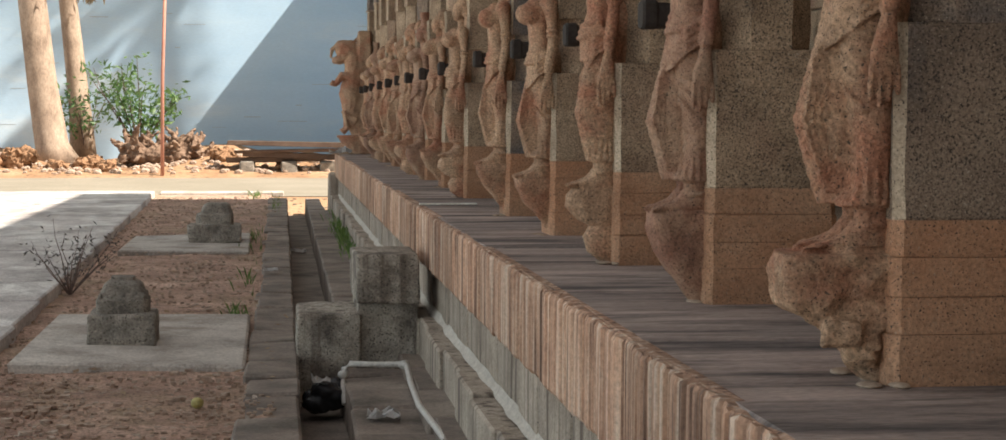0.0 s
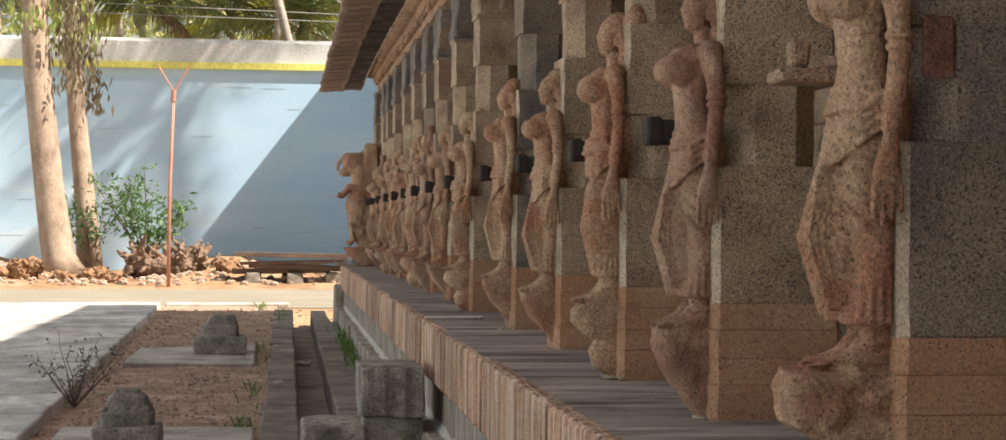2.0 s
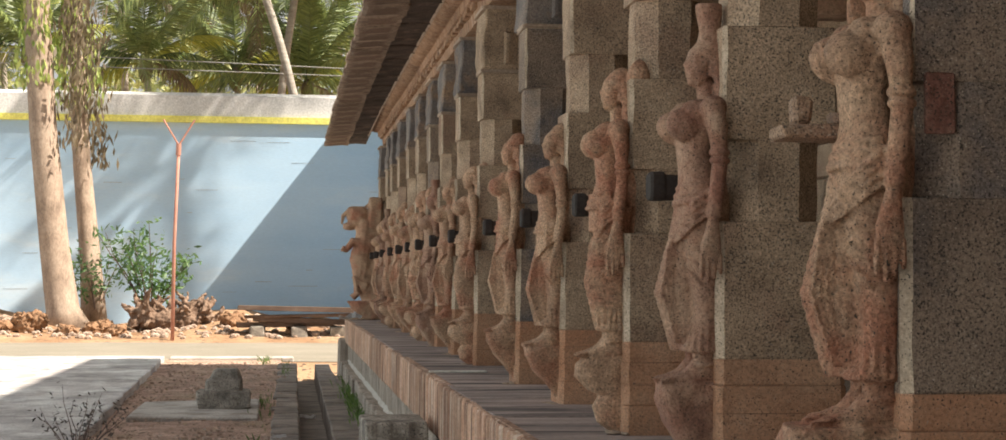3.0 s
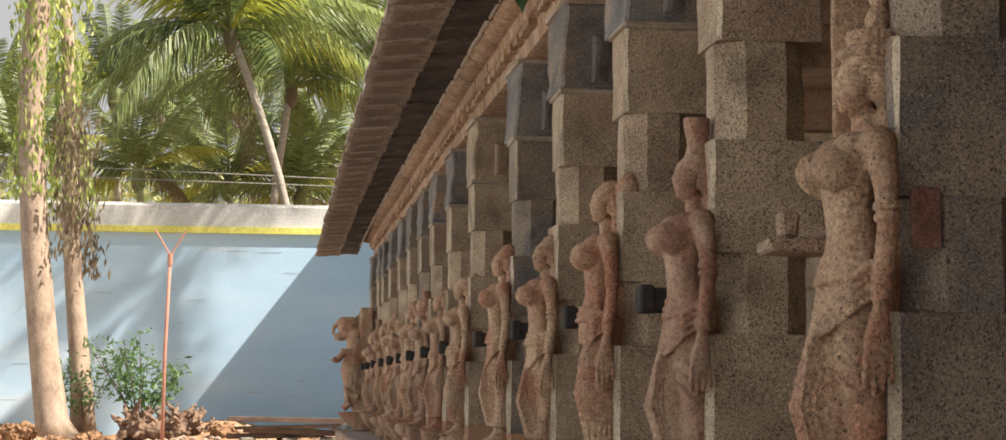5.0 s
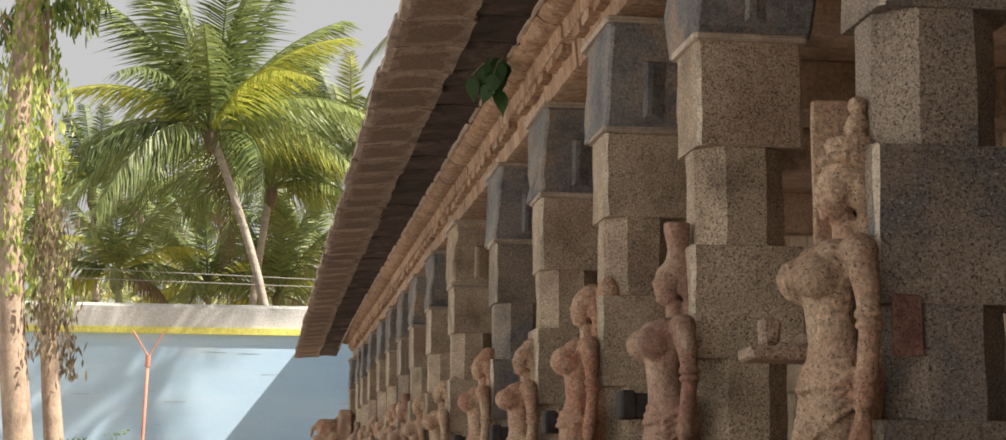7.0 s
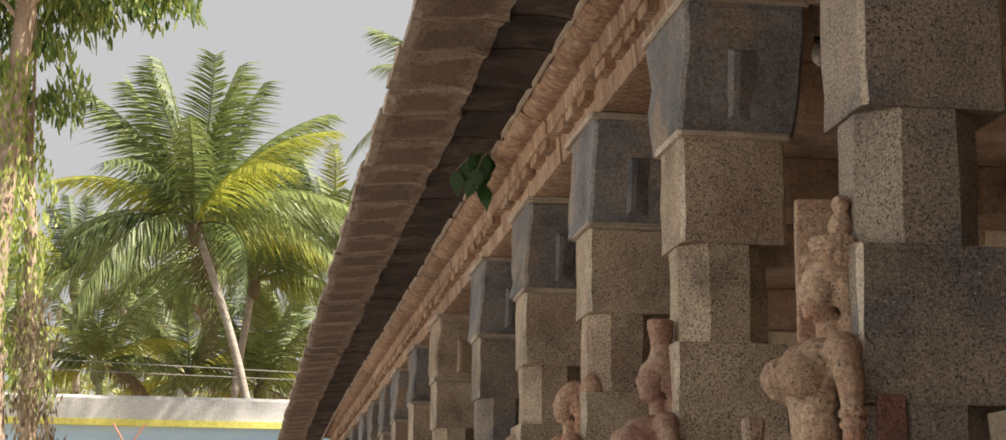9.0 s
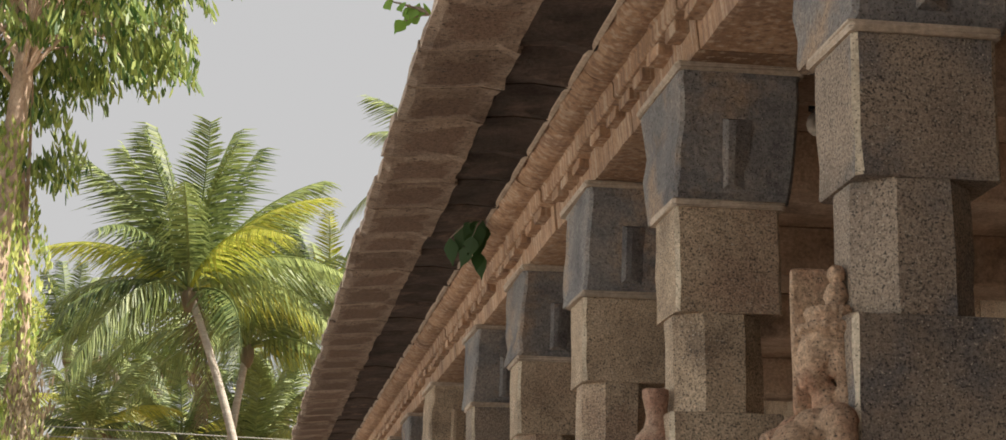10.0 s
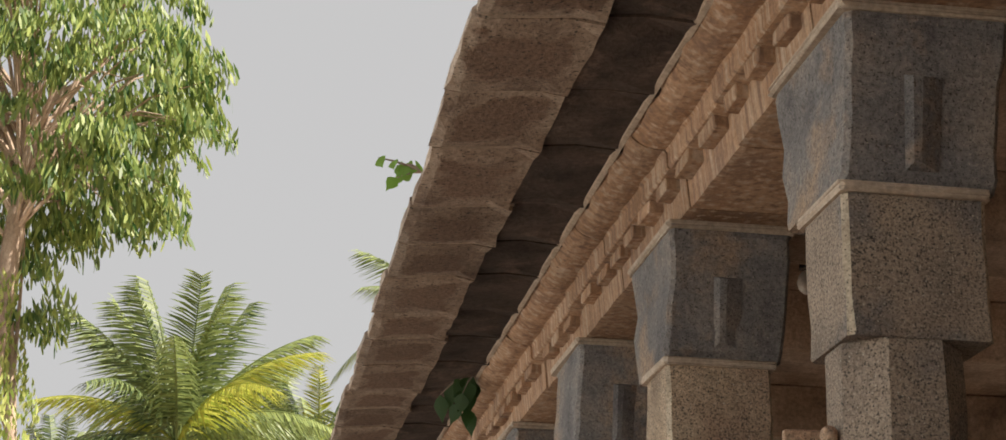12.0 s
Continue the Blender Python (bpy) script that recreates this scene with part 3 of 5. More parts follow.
def shaft(bm, x0, x1, y0, y1, z0, z1, c, r, wear=0.004):
    """A prism with chamfered corners, edges slightly worn."""
    base = octagon_ring(x0, x1, y0, y1, c)
    zs = [z0, z0 + 0.006] + [z0 + (z1 - z0) * k / 4 for k in (1, 2, 3)] + [z1 - 0.006, z1]
    loops = []
    cx, cy = (x0 + x1) / 2, (y0 + y1) / 2
    for i, z in enumerate(zs):
        k = 0.996 if i in (0, len(zs) - 1) else 1.0
        loops.append([bm.verts.new((cx + (px - cx) * k + r.uniform(-wear, wear), cy + (py - cy) * k + r.uniform(-wear, wear), z)) for px, py in base])
    for a, b in zip(loops, loops[1:]):
        for k in range(8):
            f = bm.faces.new((a[k], a[(k + 1) % 8], b[(k + 1) % 8], b[k]))
            if k % 2 and c < 0.05:
                f.material_index = 1   # worn arris, also paler for the light the chamfer catches
    bm.faces.new(loops[0][::-1])
    bm.faces.new(loops[-1])


def pillar(y, seed, dark_cap, stone):
    r = random.Random(seed)
    q = [r.uniform(-.022, .022) if seed > 43 else 0.0 for _ in range(4)]
    root = empty("pillar", pose(FACE, y, TOP))
    d, w = 0.29, 0.35
    bm = bmesh.new()
    b = 0.030
    for z0, z1, e in ((-0.01, 0.115, b), (0.1165, 0.20, b - 0.003), (0.2015, 0.29, b - 0.001), (0.2915, 0.375, b - 0.006)):
        shaft(bm, -e - 0.026, w + e, -e * 0.25, d + e, z0, z1, 0.020, r, 0.002)
    part("base", bm, pillar_base, root, "reddish stained base block").data.materials.append(pillar_base)
    bm = bmesh.new()
    shaft(bm, -0.052, w, 0.0, d, 0.375, 0.82 + q[0], 0.024, r)
    part("lower_shaft", bm, stone, root).data.materials.append(granite_edge)
    bm = bmesh.new()
    shaft(bm, 0.001, w - 0.045, 0.001, d - 0.001, 0.82 + q[0], 1.085 + q[1], 0.085, r)
    part("octagonal_band", bm, stone, root)
    bm = bmesh.new()
    shaft(bm, -0.032, w + 0.001, -0.001, d + 0.001, 1.085 + q[1], 1.455 + q[2], 0.014, r)
    part("middle_block", bm, stone, root).data.materials.append(granite_edge)
    bm = bmesh.new()
    shaft(bm, 0.001, w - 0.045, 0.001, d - 0.001, 1.455 + q[2], 1.785 + q[3], 0.085, r)
    part("octagonal_band", bm, stone, root)
    bm = bmesh.new()
    shaft(bm, -0.008, w + 0.004, -0.003, d + 0.003, 1.785 + q[3], 2.14, 0.014, r, 0.0035)
    part("upper_block", bm, stone, root).data.materials.append(granite_edge)
    bm = bmesh.new()
    shaft(bm, -0.02, w + 0.014, -0.02, d + 0.02, 2.138, 2.165, 0.01, r, 0.006)
    part("mortar_bed", bm, mortar_dark, root, "pale mortar bed").data.materials.append(mortar_dark)
    # bracket capital, longer along the beam, tapering to the shaft
    bm = bmesh.new()
    lo = [(-0.015, 0.0), (w + 0.03, 0.0), (w + 0.03, d + 0.12), (-0.015, d + 0.12)]
    hi = [(0.04 - 0.03, -0.045), (w + 0.075, -0.045), (w + 0.075, d + 0.24), (0.01, d + 0.24)]
    rows = []
    for t in (0.0, 0.06, 0.22, 0.4, 0.6, 0.8, 0.95, 1.0):
        rows.append([bm.verts.new((a[0] + (e[0] - a[0]) * t ** 0.7 + r.uniform(-.011, .011), a[1] + (e[1] - a[1]) * t ** 0.7 + r.uniform(-.011, .011), 2.163 + 0.44 * t)) for a, e in zip(lo, hi)])
    for a, q in zip(rows, rows[1:]):
        for k in range(4):
            bm.faces.new((a[k], a[(k + 1) % 4], q[(k + 1) % 4], q[k]))
    bm.faces.new(rows[0][::-1])
    bm.faces.new(rows[-1])
    bmesh.ops.bevel(bm, geom=[e for e in bm.edges if abs(e.verts[0].co.z - e.verts[1].co.z) > 0.02], offset=0.014, segments=1, affect='EDGES')
    cap = part("capital", bm, granite_dark if dark_cap else granite, root, "dark grey stone bracket capital" if dark_cap else "")
    bm = bmesh.new()   # raised tongue on the capital's face
    vs = [bm.verts.new(p) for p in ((0.15, -0.012, 2.20), (0.235, -0.012, 2.20), (0.25, -0.040, 2.44), (0.15, -0.040, 2.44), (0.165, -0.034, 2.215), (0.185, -0.034, 2.215), (0.19, -0.062, 2.43), (0.165, -0.062, 2.43))]
    for f in ((4, 5, 6, 7), (0, 4, 7, 3), (5, 1, 2, 6), (0, 1, 5, 4), (7, 6, 2, 3)):
        bm.faces.new([vs[i] for i in f])
    bmesh.ops.recalc_face_normals(bm, faces=bm.faces)
    part("tongue", bm, granite_dark if dark_cap else granite, cap)
    bm = bmesh.new()
    shaft(bm, -0.01, w + 0.085, -0.055, d + 0.25, 2.602, 2.63, 0.01, r, 0.006)
    part("mortar_bed", bm, mortar_dark, root, "pale mortar bed").data.materials.append(mortar_dark)
    return root


# white used for the sun streak painted on the ledge
sun_streak_white = make_material("sun_streak_white", [(0.72, 0.68, 0.60), (0.8, 0.77, 0.7)], 8, 60)
pillar_base = make_material("stained_base_granite", [(0.312, 0.183, 0.115), (0.520, 0.305, 0.190), (0.624, 0.390, 0.253)], 3.0, 100, speckle=0.8, speckle_scale=200, grain=0.42, bump=0.5, stain=(0.50, 0.26, 0.15), stain_scale=1.6, stain_amount=0.6)
mortar_dark = make_material("old_mortar", [(0.338, 0.263, 0.200), (0.500, 0.400, 0.312)], 8, 60)
for i, y in enumerate(Y_PILLARS):
    red = i in (6,)
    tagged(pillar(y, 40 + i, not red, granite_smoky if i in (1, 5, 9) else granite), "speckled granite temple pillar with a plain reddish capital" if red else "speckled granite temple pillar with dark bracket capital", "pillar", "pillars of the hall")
    bm = bmesh.new()   # splash of lime at the foot
    r = random.Random(i)
    for k in range(5):
        ellipsoid(bm, (FACE - 0.06 + r.uniform(-.05, .05), y + r.uniform(0.0, 0.25), TOP + 0.001), (r.uniform(.015, .035), r.uniform(.02, .05), 0.008))
    part("mortar_patch", bm, mortar_dark, platform, "white mortar patch")

bm = bmesh.new()
block(bm, 0.0, 0.072, -0.008, 0.01, 0.965, 1.105, 0.003, 0.003, random.Random(9))
red_stain = make_material("red_stained_stone", [(0.13, 0.070, 0.055), (0.25, 0.115, 0.085), (0.33, 0.19, 0.145)], 14, 70, bump=0.6, speckle=0.8, speckle_scale=170, grain=0.5)
part("socket_plug", bm, red_stain, bpy.data.objects["pillar.001"], "red-stained plug in an old socket")
litter(1.0, 26.5, TOP + 0.01, 0.2, "crumpled white cloth left at the platform end", 8)
# thin white strip standing in for a streak of sun on the ledge
bm = bmesh.new()
block(bm, 0.975, 1.36, 11.85, 11.95, TOP + 0.001, TOP + 0.012, 0.003, 0.002)
part("lime_joint", bm, sun_streak_white, platform, "bright white strip painted for a sun streak")

# ---- carved figures on the pillars ----
def figure_mesh(kind):
    """A plain worn figure in a long pleated skirt on a tapering bracket, facing -x, cut against the pillar's face at x = 0."""
    r = random.Random(100 + kind)
    bm = bmesh.new()
    sway = (0.0, 0.012, -0.012, 0.008)[kind]
    tall = (0.0, 0.0, 0.005, -0.005)[kind]
    # tapering bracket
    front = (0.31, 0.25, 0.27, 0.24)[kind]
    if kind == 0:   # slab tied to the pillar behind the head
        block(bm, -0.12, 0.02, 0.082, 0.105, 1.24, 1.60, 0.006)
    rings = []
    forms = (((0.0, 0.30, 0.06), (0.04, 0.42, 0.07), (0.09, 0.50, 0.08), (0.13, 0.72, 0.085), (0.17, 0.95, 0.09), (0.20, 1.0, 0.10), (0.296, 1.0, 0.105)),
             ((0.0, 0.35, 0.06), (0.05, 0.50, 0.07), (0.10, 0.68, 0.08), (0.16, 0.84, 0.088), (0.22, 0.96, 0.092), (0.25, 1.0, 0.095), (0.30, 0.96, 0.09)),
             ((0.0, 0.34, 0.05), (0.04, 0.58, 0.065), (0.10, 0.66, 0.07), (0.145, 0.56, 0.06), (0.165, 0.74, 0.07), (0.22, 0.95, 0.085), (0.27, 0.92, 0.085), (0.30, 0.8, 0.08)),
             ((0.0, 0.22, 0.05), (0.06, 0.34, 0.06), (0.11, 0.52, 0.075), (0.17, 0.78, 0.088), (0.23, 0.94, 0.095), (0.25, 1.0, 0.10), (0.298, 1.0, 0.10)))[kind]
    for z, f, b in forms:
        rings.append(((0.02 - f * front) / 2, 0, z, (0.02 + f * front) / 2, b))
    loft(bm, rings, 22, (8.0, 3.6, 2.6, 4.0)[kind])
    if kind == 0:   # broken lumps under the bracket
        for k in range(7):
            x, y, z = r.uniform(-.19, -.04), r.uniform(-.085, .04), r.uniform(.07, .17)
            block(bm, x - r.uniform(.02, .05), x + r.uniform(.02, .05), y - .035, y + .03, z - .03, z + .035, 0.006, 0.012, r)
    # back slab tying the figure to the pillar
    block(bm, -0.05, 0.02, -0.05, 0.07, 0.26, 1.30, 0.01)
    # ankles and feet, with toes
    for s in (-1, 1):
        loft(bm, [(-0.135, s * 0.046, 0.296, 0.105, 0.036), (-0.13, s * 0.046, 0.315, 0.10, 0.035), (-0.10, s * 0.045, 0.34, 0.062, 0.032), (-0.085, s * 0.044, 0.375, 0.042, 0.033), (-0.085, s * 0.044, 0.42, 0.045, 0.036)], 16, 2.2)
        for j in range(4):
            tube(bm, [(-0.21, s * 0.046 - 0.027 + 0.018 * j, 0.312), (-0.252 + 0.007 * j, s * 0.048 - 0.03 + 0.02 * j, 0.305)], [0.012, 0.009], 6)
        tube(bm, [(-0.085 - 0.047 * math.cos(0.63 * j), s * 0.044 + 0.04 * math.sin(0.63 * j), 0.362) for j in range(11)], 0.009, 6)
    # skirt: the near leg under cloth, the far leg's cloth thrown forward, flaring hem
    out = (1.0, 0.93, 0.86, 0.88)[kind]
    legs = ((0.045, 0.050, ((0.405, 0.195, 0.03), (0.44, 0.205, 0.03), (0.52, 0.232, 0.025), (0.60, 0.258, 0.02), (0.72, 0.222, 0.02), (0.83, 0.19, 0.01), (0.90, 0.178, 0.0))),
            (-0.052, 0.054, ((0.400, 0.158, 0.035), (0.415, 0.163, 0.035), (0.45, 0.140, 0.045), (0.55, 0.132, 0.042), (0.66, 0.150, 0.034), (0.76, 0.172, 0.022), (0.86, 0.180, 0.0), (0.92, 0.172, 0.0))))
    for y, w, rows in legs:
        if kind == 2:
            y = -y * 0.9
        loft(bm, [(-(f * out + b) / 2, y, z, (f * out - b) / 2, w * (0.92 + 0.16 * math.sin((z - 0.4) * 6))) for z, f, b in rows], 24, 2.3)
    # cloth set back between the legs
    loft(bm, [(-0.09 * out, 0.0, 0.41, 0.075, 0.030), (-0.11 * out, 0.004, 0.55, 0.085, 0.030), (-0.11 * out, 0.004, 0.66, 0.085, 0.032), (-0.10 * out, 0.0, 0.80, 0.08, 0.05), (-0.09 * out, 0.0, 0.90, 0.08, 0.06)], 18)
    for k in range(6):   # pleats of the forward cloth, fanning to the hem
        tube(bm, [(-0.165 * out, -0.035, 0.86), (-(0.172 + 0.010 * k) * out, -0.012, 0.74), (-(0.150 + 0.019 * k) * out, -0.008, 0.60), (-(0.128 + 0.012 * k) * out, -0.012, 0.43)], [0.004, 0.0075, 0.008, 0.006], 6)
    for k in range(4):   # rolled sash rising across the near hip
        tube(bm, [(-0.20 * out, 0.0, 0.815 - 0.018 * k), (-0.188 * out, -0.065, 0.84 - 0.020 * k), (-0.14, -0.112, 0.895 - 0.024 * k), (-0.07, -0.116, 0.945 - 0.026 * k)], 0.0085, 6)
    for k in range(4):   # cloth gathered under it
        tube(bm, [(-0.172 * out, -0.07, 0.80 - 0.04 * k), (-0.13 * out, -0.104, 0.775 - 0.05 * k), (-0.07, -0.100, 0.77 - 0.05 * k)], [0.005, 0.007, 0.004], 6)
    loft(bm, [(-0.10 * out, -0.045, 0.402, 0.072, 0.058), (-0.10 * out, -0.045, 0.416, 0.076, 0.060), (-0.095 * out, -0.045, 0.436, 0.055, 0.052)], 20)
    # hips, waist, chest
    loft(bm, [(-0.092 + sway, 0, 0.80, 0.088, 0.105), (-0.092 + sway, 0, 0.87, 0.09, 0.108), (-0.095 + sway, 0, 0.93, 0.08, 0.10), (-0.105, 0, 1.0, 0.058, 0.08), (-0.112, 0, 1.06, 0.056, 0.085), (-0.112, 0, 1.14, 0.064, 0.108), (-0.10, 0, 1.20, 0.056, 0.115), (-0.08, 0, 1.24, 0.042, 0.08)], 24)
    for z, a, w in ((0.905, 0.096, 0.113), (0.93, 0.090, 0.108), (0.955, 0.082, 0.10)):   # girdle cords
        tube(bm, [(-0.095 + sway - a * math.cos(u), w * math.sin(u), z - 0.012 * math.cos(u)) for u in [-1.6 + 0.32 * j for j in range(11)]], 0.010, 6)
    for s in (-1, 1):
        ellipsoid(bm, (-0.158, s * 0.060, 1.152), (0.074, 0.056, 0.060), 0.15)
        ellipsoid(bm, (-0.125, s * 0.065, 1.185), (0.060, 0.050, 0.055), -0.5)
    # neck and head, kept plain
    tube(bm, [(-0.062, 0, 1.21), (-0.07, 0, 1.30)], [0.040, 0.033], 12)
    ellipsoid(bm, (-0.088, 0, 1.358 + tall), (0.056, 0.055, 0.082), 0.12)
    ellipsoid(bm, (-0.048, 0, 1.392 + tall), (0.072, 0.068, 0.070))
    for y in (-0.048, 0.048):   # hair and ear ornaments falling to the shoulders
        tube(bm, [(-0.045, y, 1.39 + tall), (-0.036, y * 1.15, 1.31), (-0.022, y * 1.3, 1.235)], [0.022, 0.020, 0.024], 10)
        ellipsoid(bm, (-0.052, y * 1.1, 1.335 + tall), (0.018, 0.014, 0.030))
    tube(bm, [(-0.126, 0, 1.385 + tall), (-0.141, 0, 1.352 + tall)], [0.008, 0.013], 8)
    ellipsoid(bm, (-0.128, 0, 1.330 + tall), (0.012, 0.020, 0.008))
    ellipsoid(bm, (-0.116, 0, 1.304 + tall), (0.020, 0.024, 0.018))
    tube(bm, [(-0.052 - 0.066 * math.cos(u), 0.063 * math.sin(u), 1.408 + tall - 0.012 * abs(u)) for u in [-1.9 + 0.38 * j for j in range(11)]], 0.008, 6)
    if kind == 1:   # tall flat cap
        loft(bm, [(-0.052, 0, 1.43, 0.050, 0.048), (-0.054, 0, 1.475, 0.037, 0.037), (-0.058, 0, 1.545, 0.047, 0.045), (-0.058, 0, 1.565, 0.046, 0.044)], 16)
    elif kind == 0:   # crown with knob
        for k in range(14):
            a = -2.0 + 0.29 * k
            ellipsoid(bm, (-0.05 - 0.074 * math.cos(a), 0.072 * math.sin(a), 1.435), (0.012, 0.012, 0.014))
            ellipsoid(bm, (-0.045 - 0.06 * math.cos(a), 0.058 * math.sin(a), 1.475), (0.010, 0.010, 0.016))
        loft(bm, [(-0.05, 0, 1.41, 0.07, 0.068), (-0.045, 0, 1.455, 0.064, 0.062), (-0.035, 0, 1.485, 0.046, 0.046)], 16)
        loft(bm, [(-0.035, 0, 1.475, 0.034, 0.034), (-0.032, 0, 1.50, 0.026, 0.026), (-0.03, 0, 1.515, 0.034, 0.034), (-0.03, 0, 1.545, 0.022, 0.022)], 12)
        ellipsoid(bm, (-0.028, 0, 1.57), (0.024, 0.026, 0.026))
        for k in range(6):
            tube(bm, [(-0.045 - 0.06 * math.cos(u), 0.06 * math.sin(u), 1.44) for u in [-1.4 + 0.56 * j for j in range(6)]], 0.009, 6)
    elif kind == 2:   # hair knot to the side
        ellipsoid(bm, (0.020, -0.065, 1.415), (0.055, 0.055, 0.078))
        ellipsoid(bm, (-0.045, 0, 1.43), (0.05, 0.055, 0.035))
    else:
        ellipsoid(bm, (-0.035, 0, 1.425), (0.06, 0.06, 0.05))
    # arms hanging at the sides, with bangles
    for s in (-1, 1):
        bend = 0.012 if s > 0 else 0.0
        pts = [(-0.078, s * 0.125, 1.205), (-0.068 - bend, s * 0.142, 1.13), (-0.062, s * 0.146, 1.02), (-0.072, s * 0.145, 0.92), (-0.084, s * 0.142, 0.825)]
        tube(bm, pts, [0.040, 0.036, 0.027, 0.027, 0.019], 14)
        ellipsoid(bm, (-0.076, s * 0.118, 1.205), (0.05, 0.045, 0.045))
        for z, q, bx in ((1.05, 0.036, -0.064), (1.025, 0.035, -0.063), (0.845, 0.026, -0.082), (0.867, 0.028, -0.079)):
            loft(bm, [(bx, s * 0.146, z, q, q), (bx, s * 0.146, z + 0.014, q, q)], 12)
        loft(bm, [(-0.092, s * 0.144, 0.70, 0.034, 0.014), (-0.093, s * 0.146, 0.75, 0.038, 0.017), (-0.088, s * 0.145, 0.80, 0.026, 0.019), (-0.084, s * 0.144, 0.83, 0.020, 0.019)], 12)
        for k in range(4):
            tube(bm, [(-0.124 + 0.021 * k, s * 0.146, 0.725), (-0.127 + 0.0225 * k, s * 0.149, 0.675), (-0.126 + 0.0225 * k, s * 0.146, 0.628 + 0.014 * abs(k - 1))], [0.0105, 0.0095, 0.007], 6)
    
    def folds(co):
        """Shallow slanting folds round the skirt, and its pleated hem."""
        d = co[:, :2] - np.array([-0.07, 0.0])
        length = np.maximum(np.linalg.norm(d, axis=1), 1e-4)
        turn = np.arctan2(d[:, 1], -d[:, 0])
        z = co[:, 2]
        inside = np.clip((z - 0.40) / 0.04, 0, 1) * np.clip((0.93 - z) / 0.05, 0, 1) * (co[:, 0] < -0.06) * (np.abs(co[:, 1]) < 0.128)
        wave = (np.abs(np.sin((z + 0.06 * np.abs(turn) + 0.045 * turn) * (96, 88, 100, 92)[kind])) - 0.6) * 0.0048 + np.sin(turn * 26) * 0.004 * np.clip((0.52 - z) / 0.08, 0, 1)
        low = np.nonzero(z < 0.31)[0]
        for i in low:   # broken, uneven bracket
            v = noise.noise_vector(Vector(co[i] * 6) + Vector((kind * 5.0, 0, 0))) * (0.016, 0.012, 0.008, 0.016)[kind] + noise.noise_vector(Vector(co[i] * 17)) * (0.020, 0.007, 0.005, 0.007)[kind]
            co[i, 0] += v.x
            co[i, 1] += v.y
        co[:, :2] += d / length[:, None] * (wave * inside)[:, None]
        return co

    return fused("statue", bm, granite_red if kind == 1 else granite_statue, 0.005, 0.002, kind * 7.3, 1, folds)


FIGURES = [figure_mesh(k) for k in range(4)]
figure_labels = ("worn reddish granite female figure carved on a bracket", "red-stained granite female figure with a tall flat cap", "pitted granite female figure with a side hair knot", "buff granite female figure standing on a bracket")
order = (3, 0, 1, 2, 3, 3, 2, 3, 1, 2, 3, 3, 2, 1, 3)
for i, y in enumerate(Y_PILLARS[:-1]):
    k = order[i]
    ob = new("statue", FIGURES[k])
    s = (1.0, 1.0, 0.985, 1.035, 0.97, 1.03)[i % 6]
    ob.matrix_basis = pose(FACE + 0.004, y + 0.13, TOP, 0, 0, (0, 0, 3, -4, 2, -3)[i % 6]) @ Matrix.Diagonal((0.94, 0.95, s, 1))
    tagged(ob, figure_labels[k], "statue", "figures along the hall")

# rearing beast carved at the far corner
bm = bmesh.new()
tube(bm, [(-0.1, 0, 0.25), (-0.22, 0, 0.55), (-0.26, 0, 0.9), (-0.2, 0, 1.25), (-0.22, 0, 1.5)], [0.12, 0.16, 0.19, 0.16, 0.14], 14)
ellipsoid(bm, (-0.30, 0, 1.55), (0.20, 0.14, 0.17), 0.3)
ellipsoid(bm, (-0.44, 0, 1.42), (0.12, 0.08, 0.07), -0.3)
tube(bm, [(-0.3, 0, 1.66), (-0.44, 0, 1.66), (-0.55, 0, 1.56), (-0.57, 0, 1.44)], [0.06, 0.05, 0.035, 0.02], 10)
for s in (-1, 1):
    tube(bm, [(-0.24, s * .1, 1.15), (-0.40, s * .11, 1.18), (-0.5, s * .11, 1.05), (-0.56, s * .11, 1.08)], [0.075, 0.06, 0.045, 0.05], 10)
    tube(bm, [(-0.2, s * .1, 0.5), (-0.36, s * .12, 0.6), (-0.32, s * .12, 0.40), (-0.4, s * .12, 0.33)], [0.09, 0.08, 0.05, 0.05], 10)
for k in range(7):
    tube(bm, [(-0.1 - 0.2 * math.cos(u), 0.12, 1.45 + 0.3 * math.sin(u)) for u in [0.2 * k + 0.08 * j for j in range(6)]], 0.03, 6)
block(bm, -0.16, 0.04, -0.14, 0.14, 0.0, 1.85, 0.02)
loft(bm, [(-0.12, 0, 0.0, 0.12, 0.12), (-0.2, 0, 0.18, 0.22, 0.15), (-0.22, 0, 0.28, 0.26, 0.16)], 16)
ob = new("statue", fused("beast_statue", bm, granite_statue, 0.014, 0.012, 5))
ob.matrix_basis = pose(FACE, Y_PILLARS[-1] + 0.1, TOP)
tagged(ob, "worn granite rearing beast carved on the corner pillar", "statue")

peg_stone = make_material("black_stone", [(0.03, 0.026, 0.024), (0.06, 0.05, 0.045)], 6, 60)
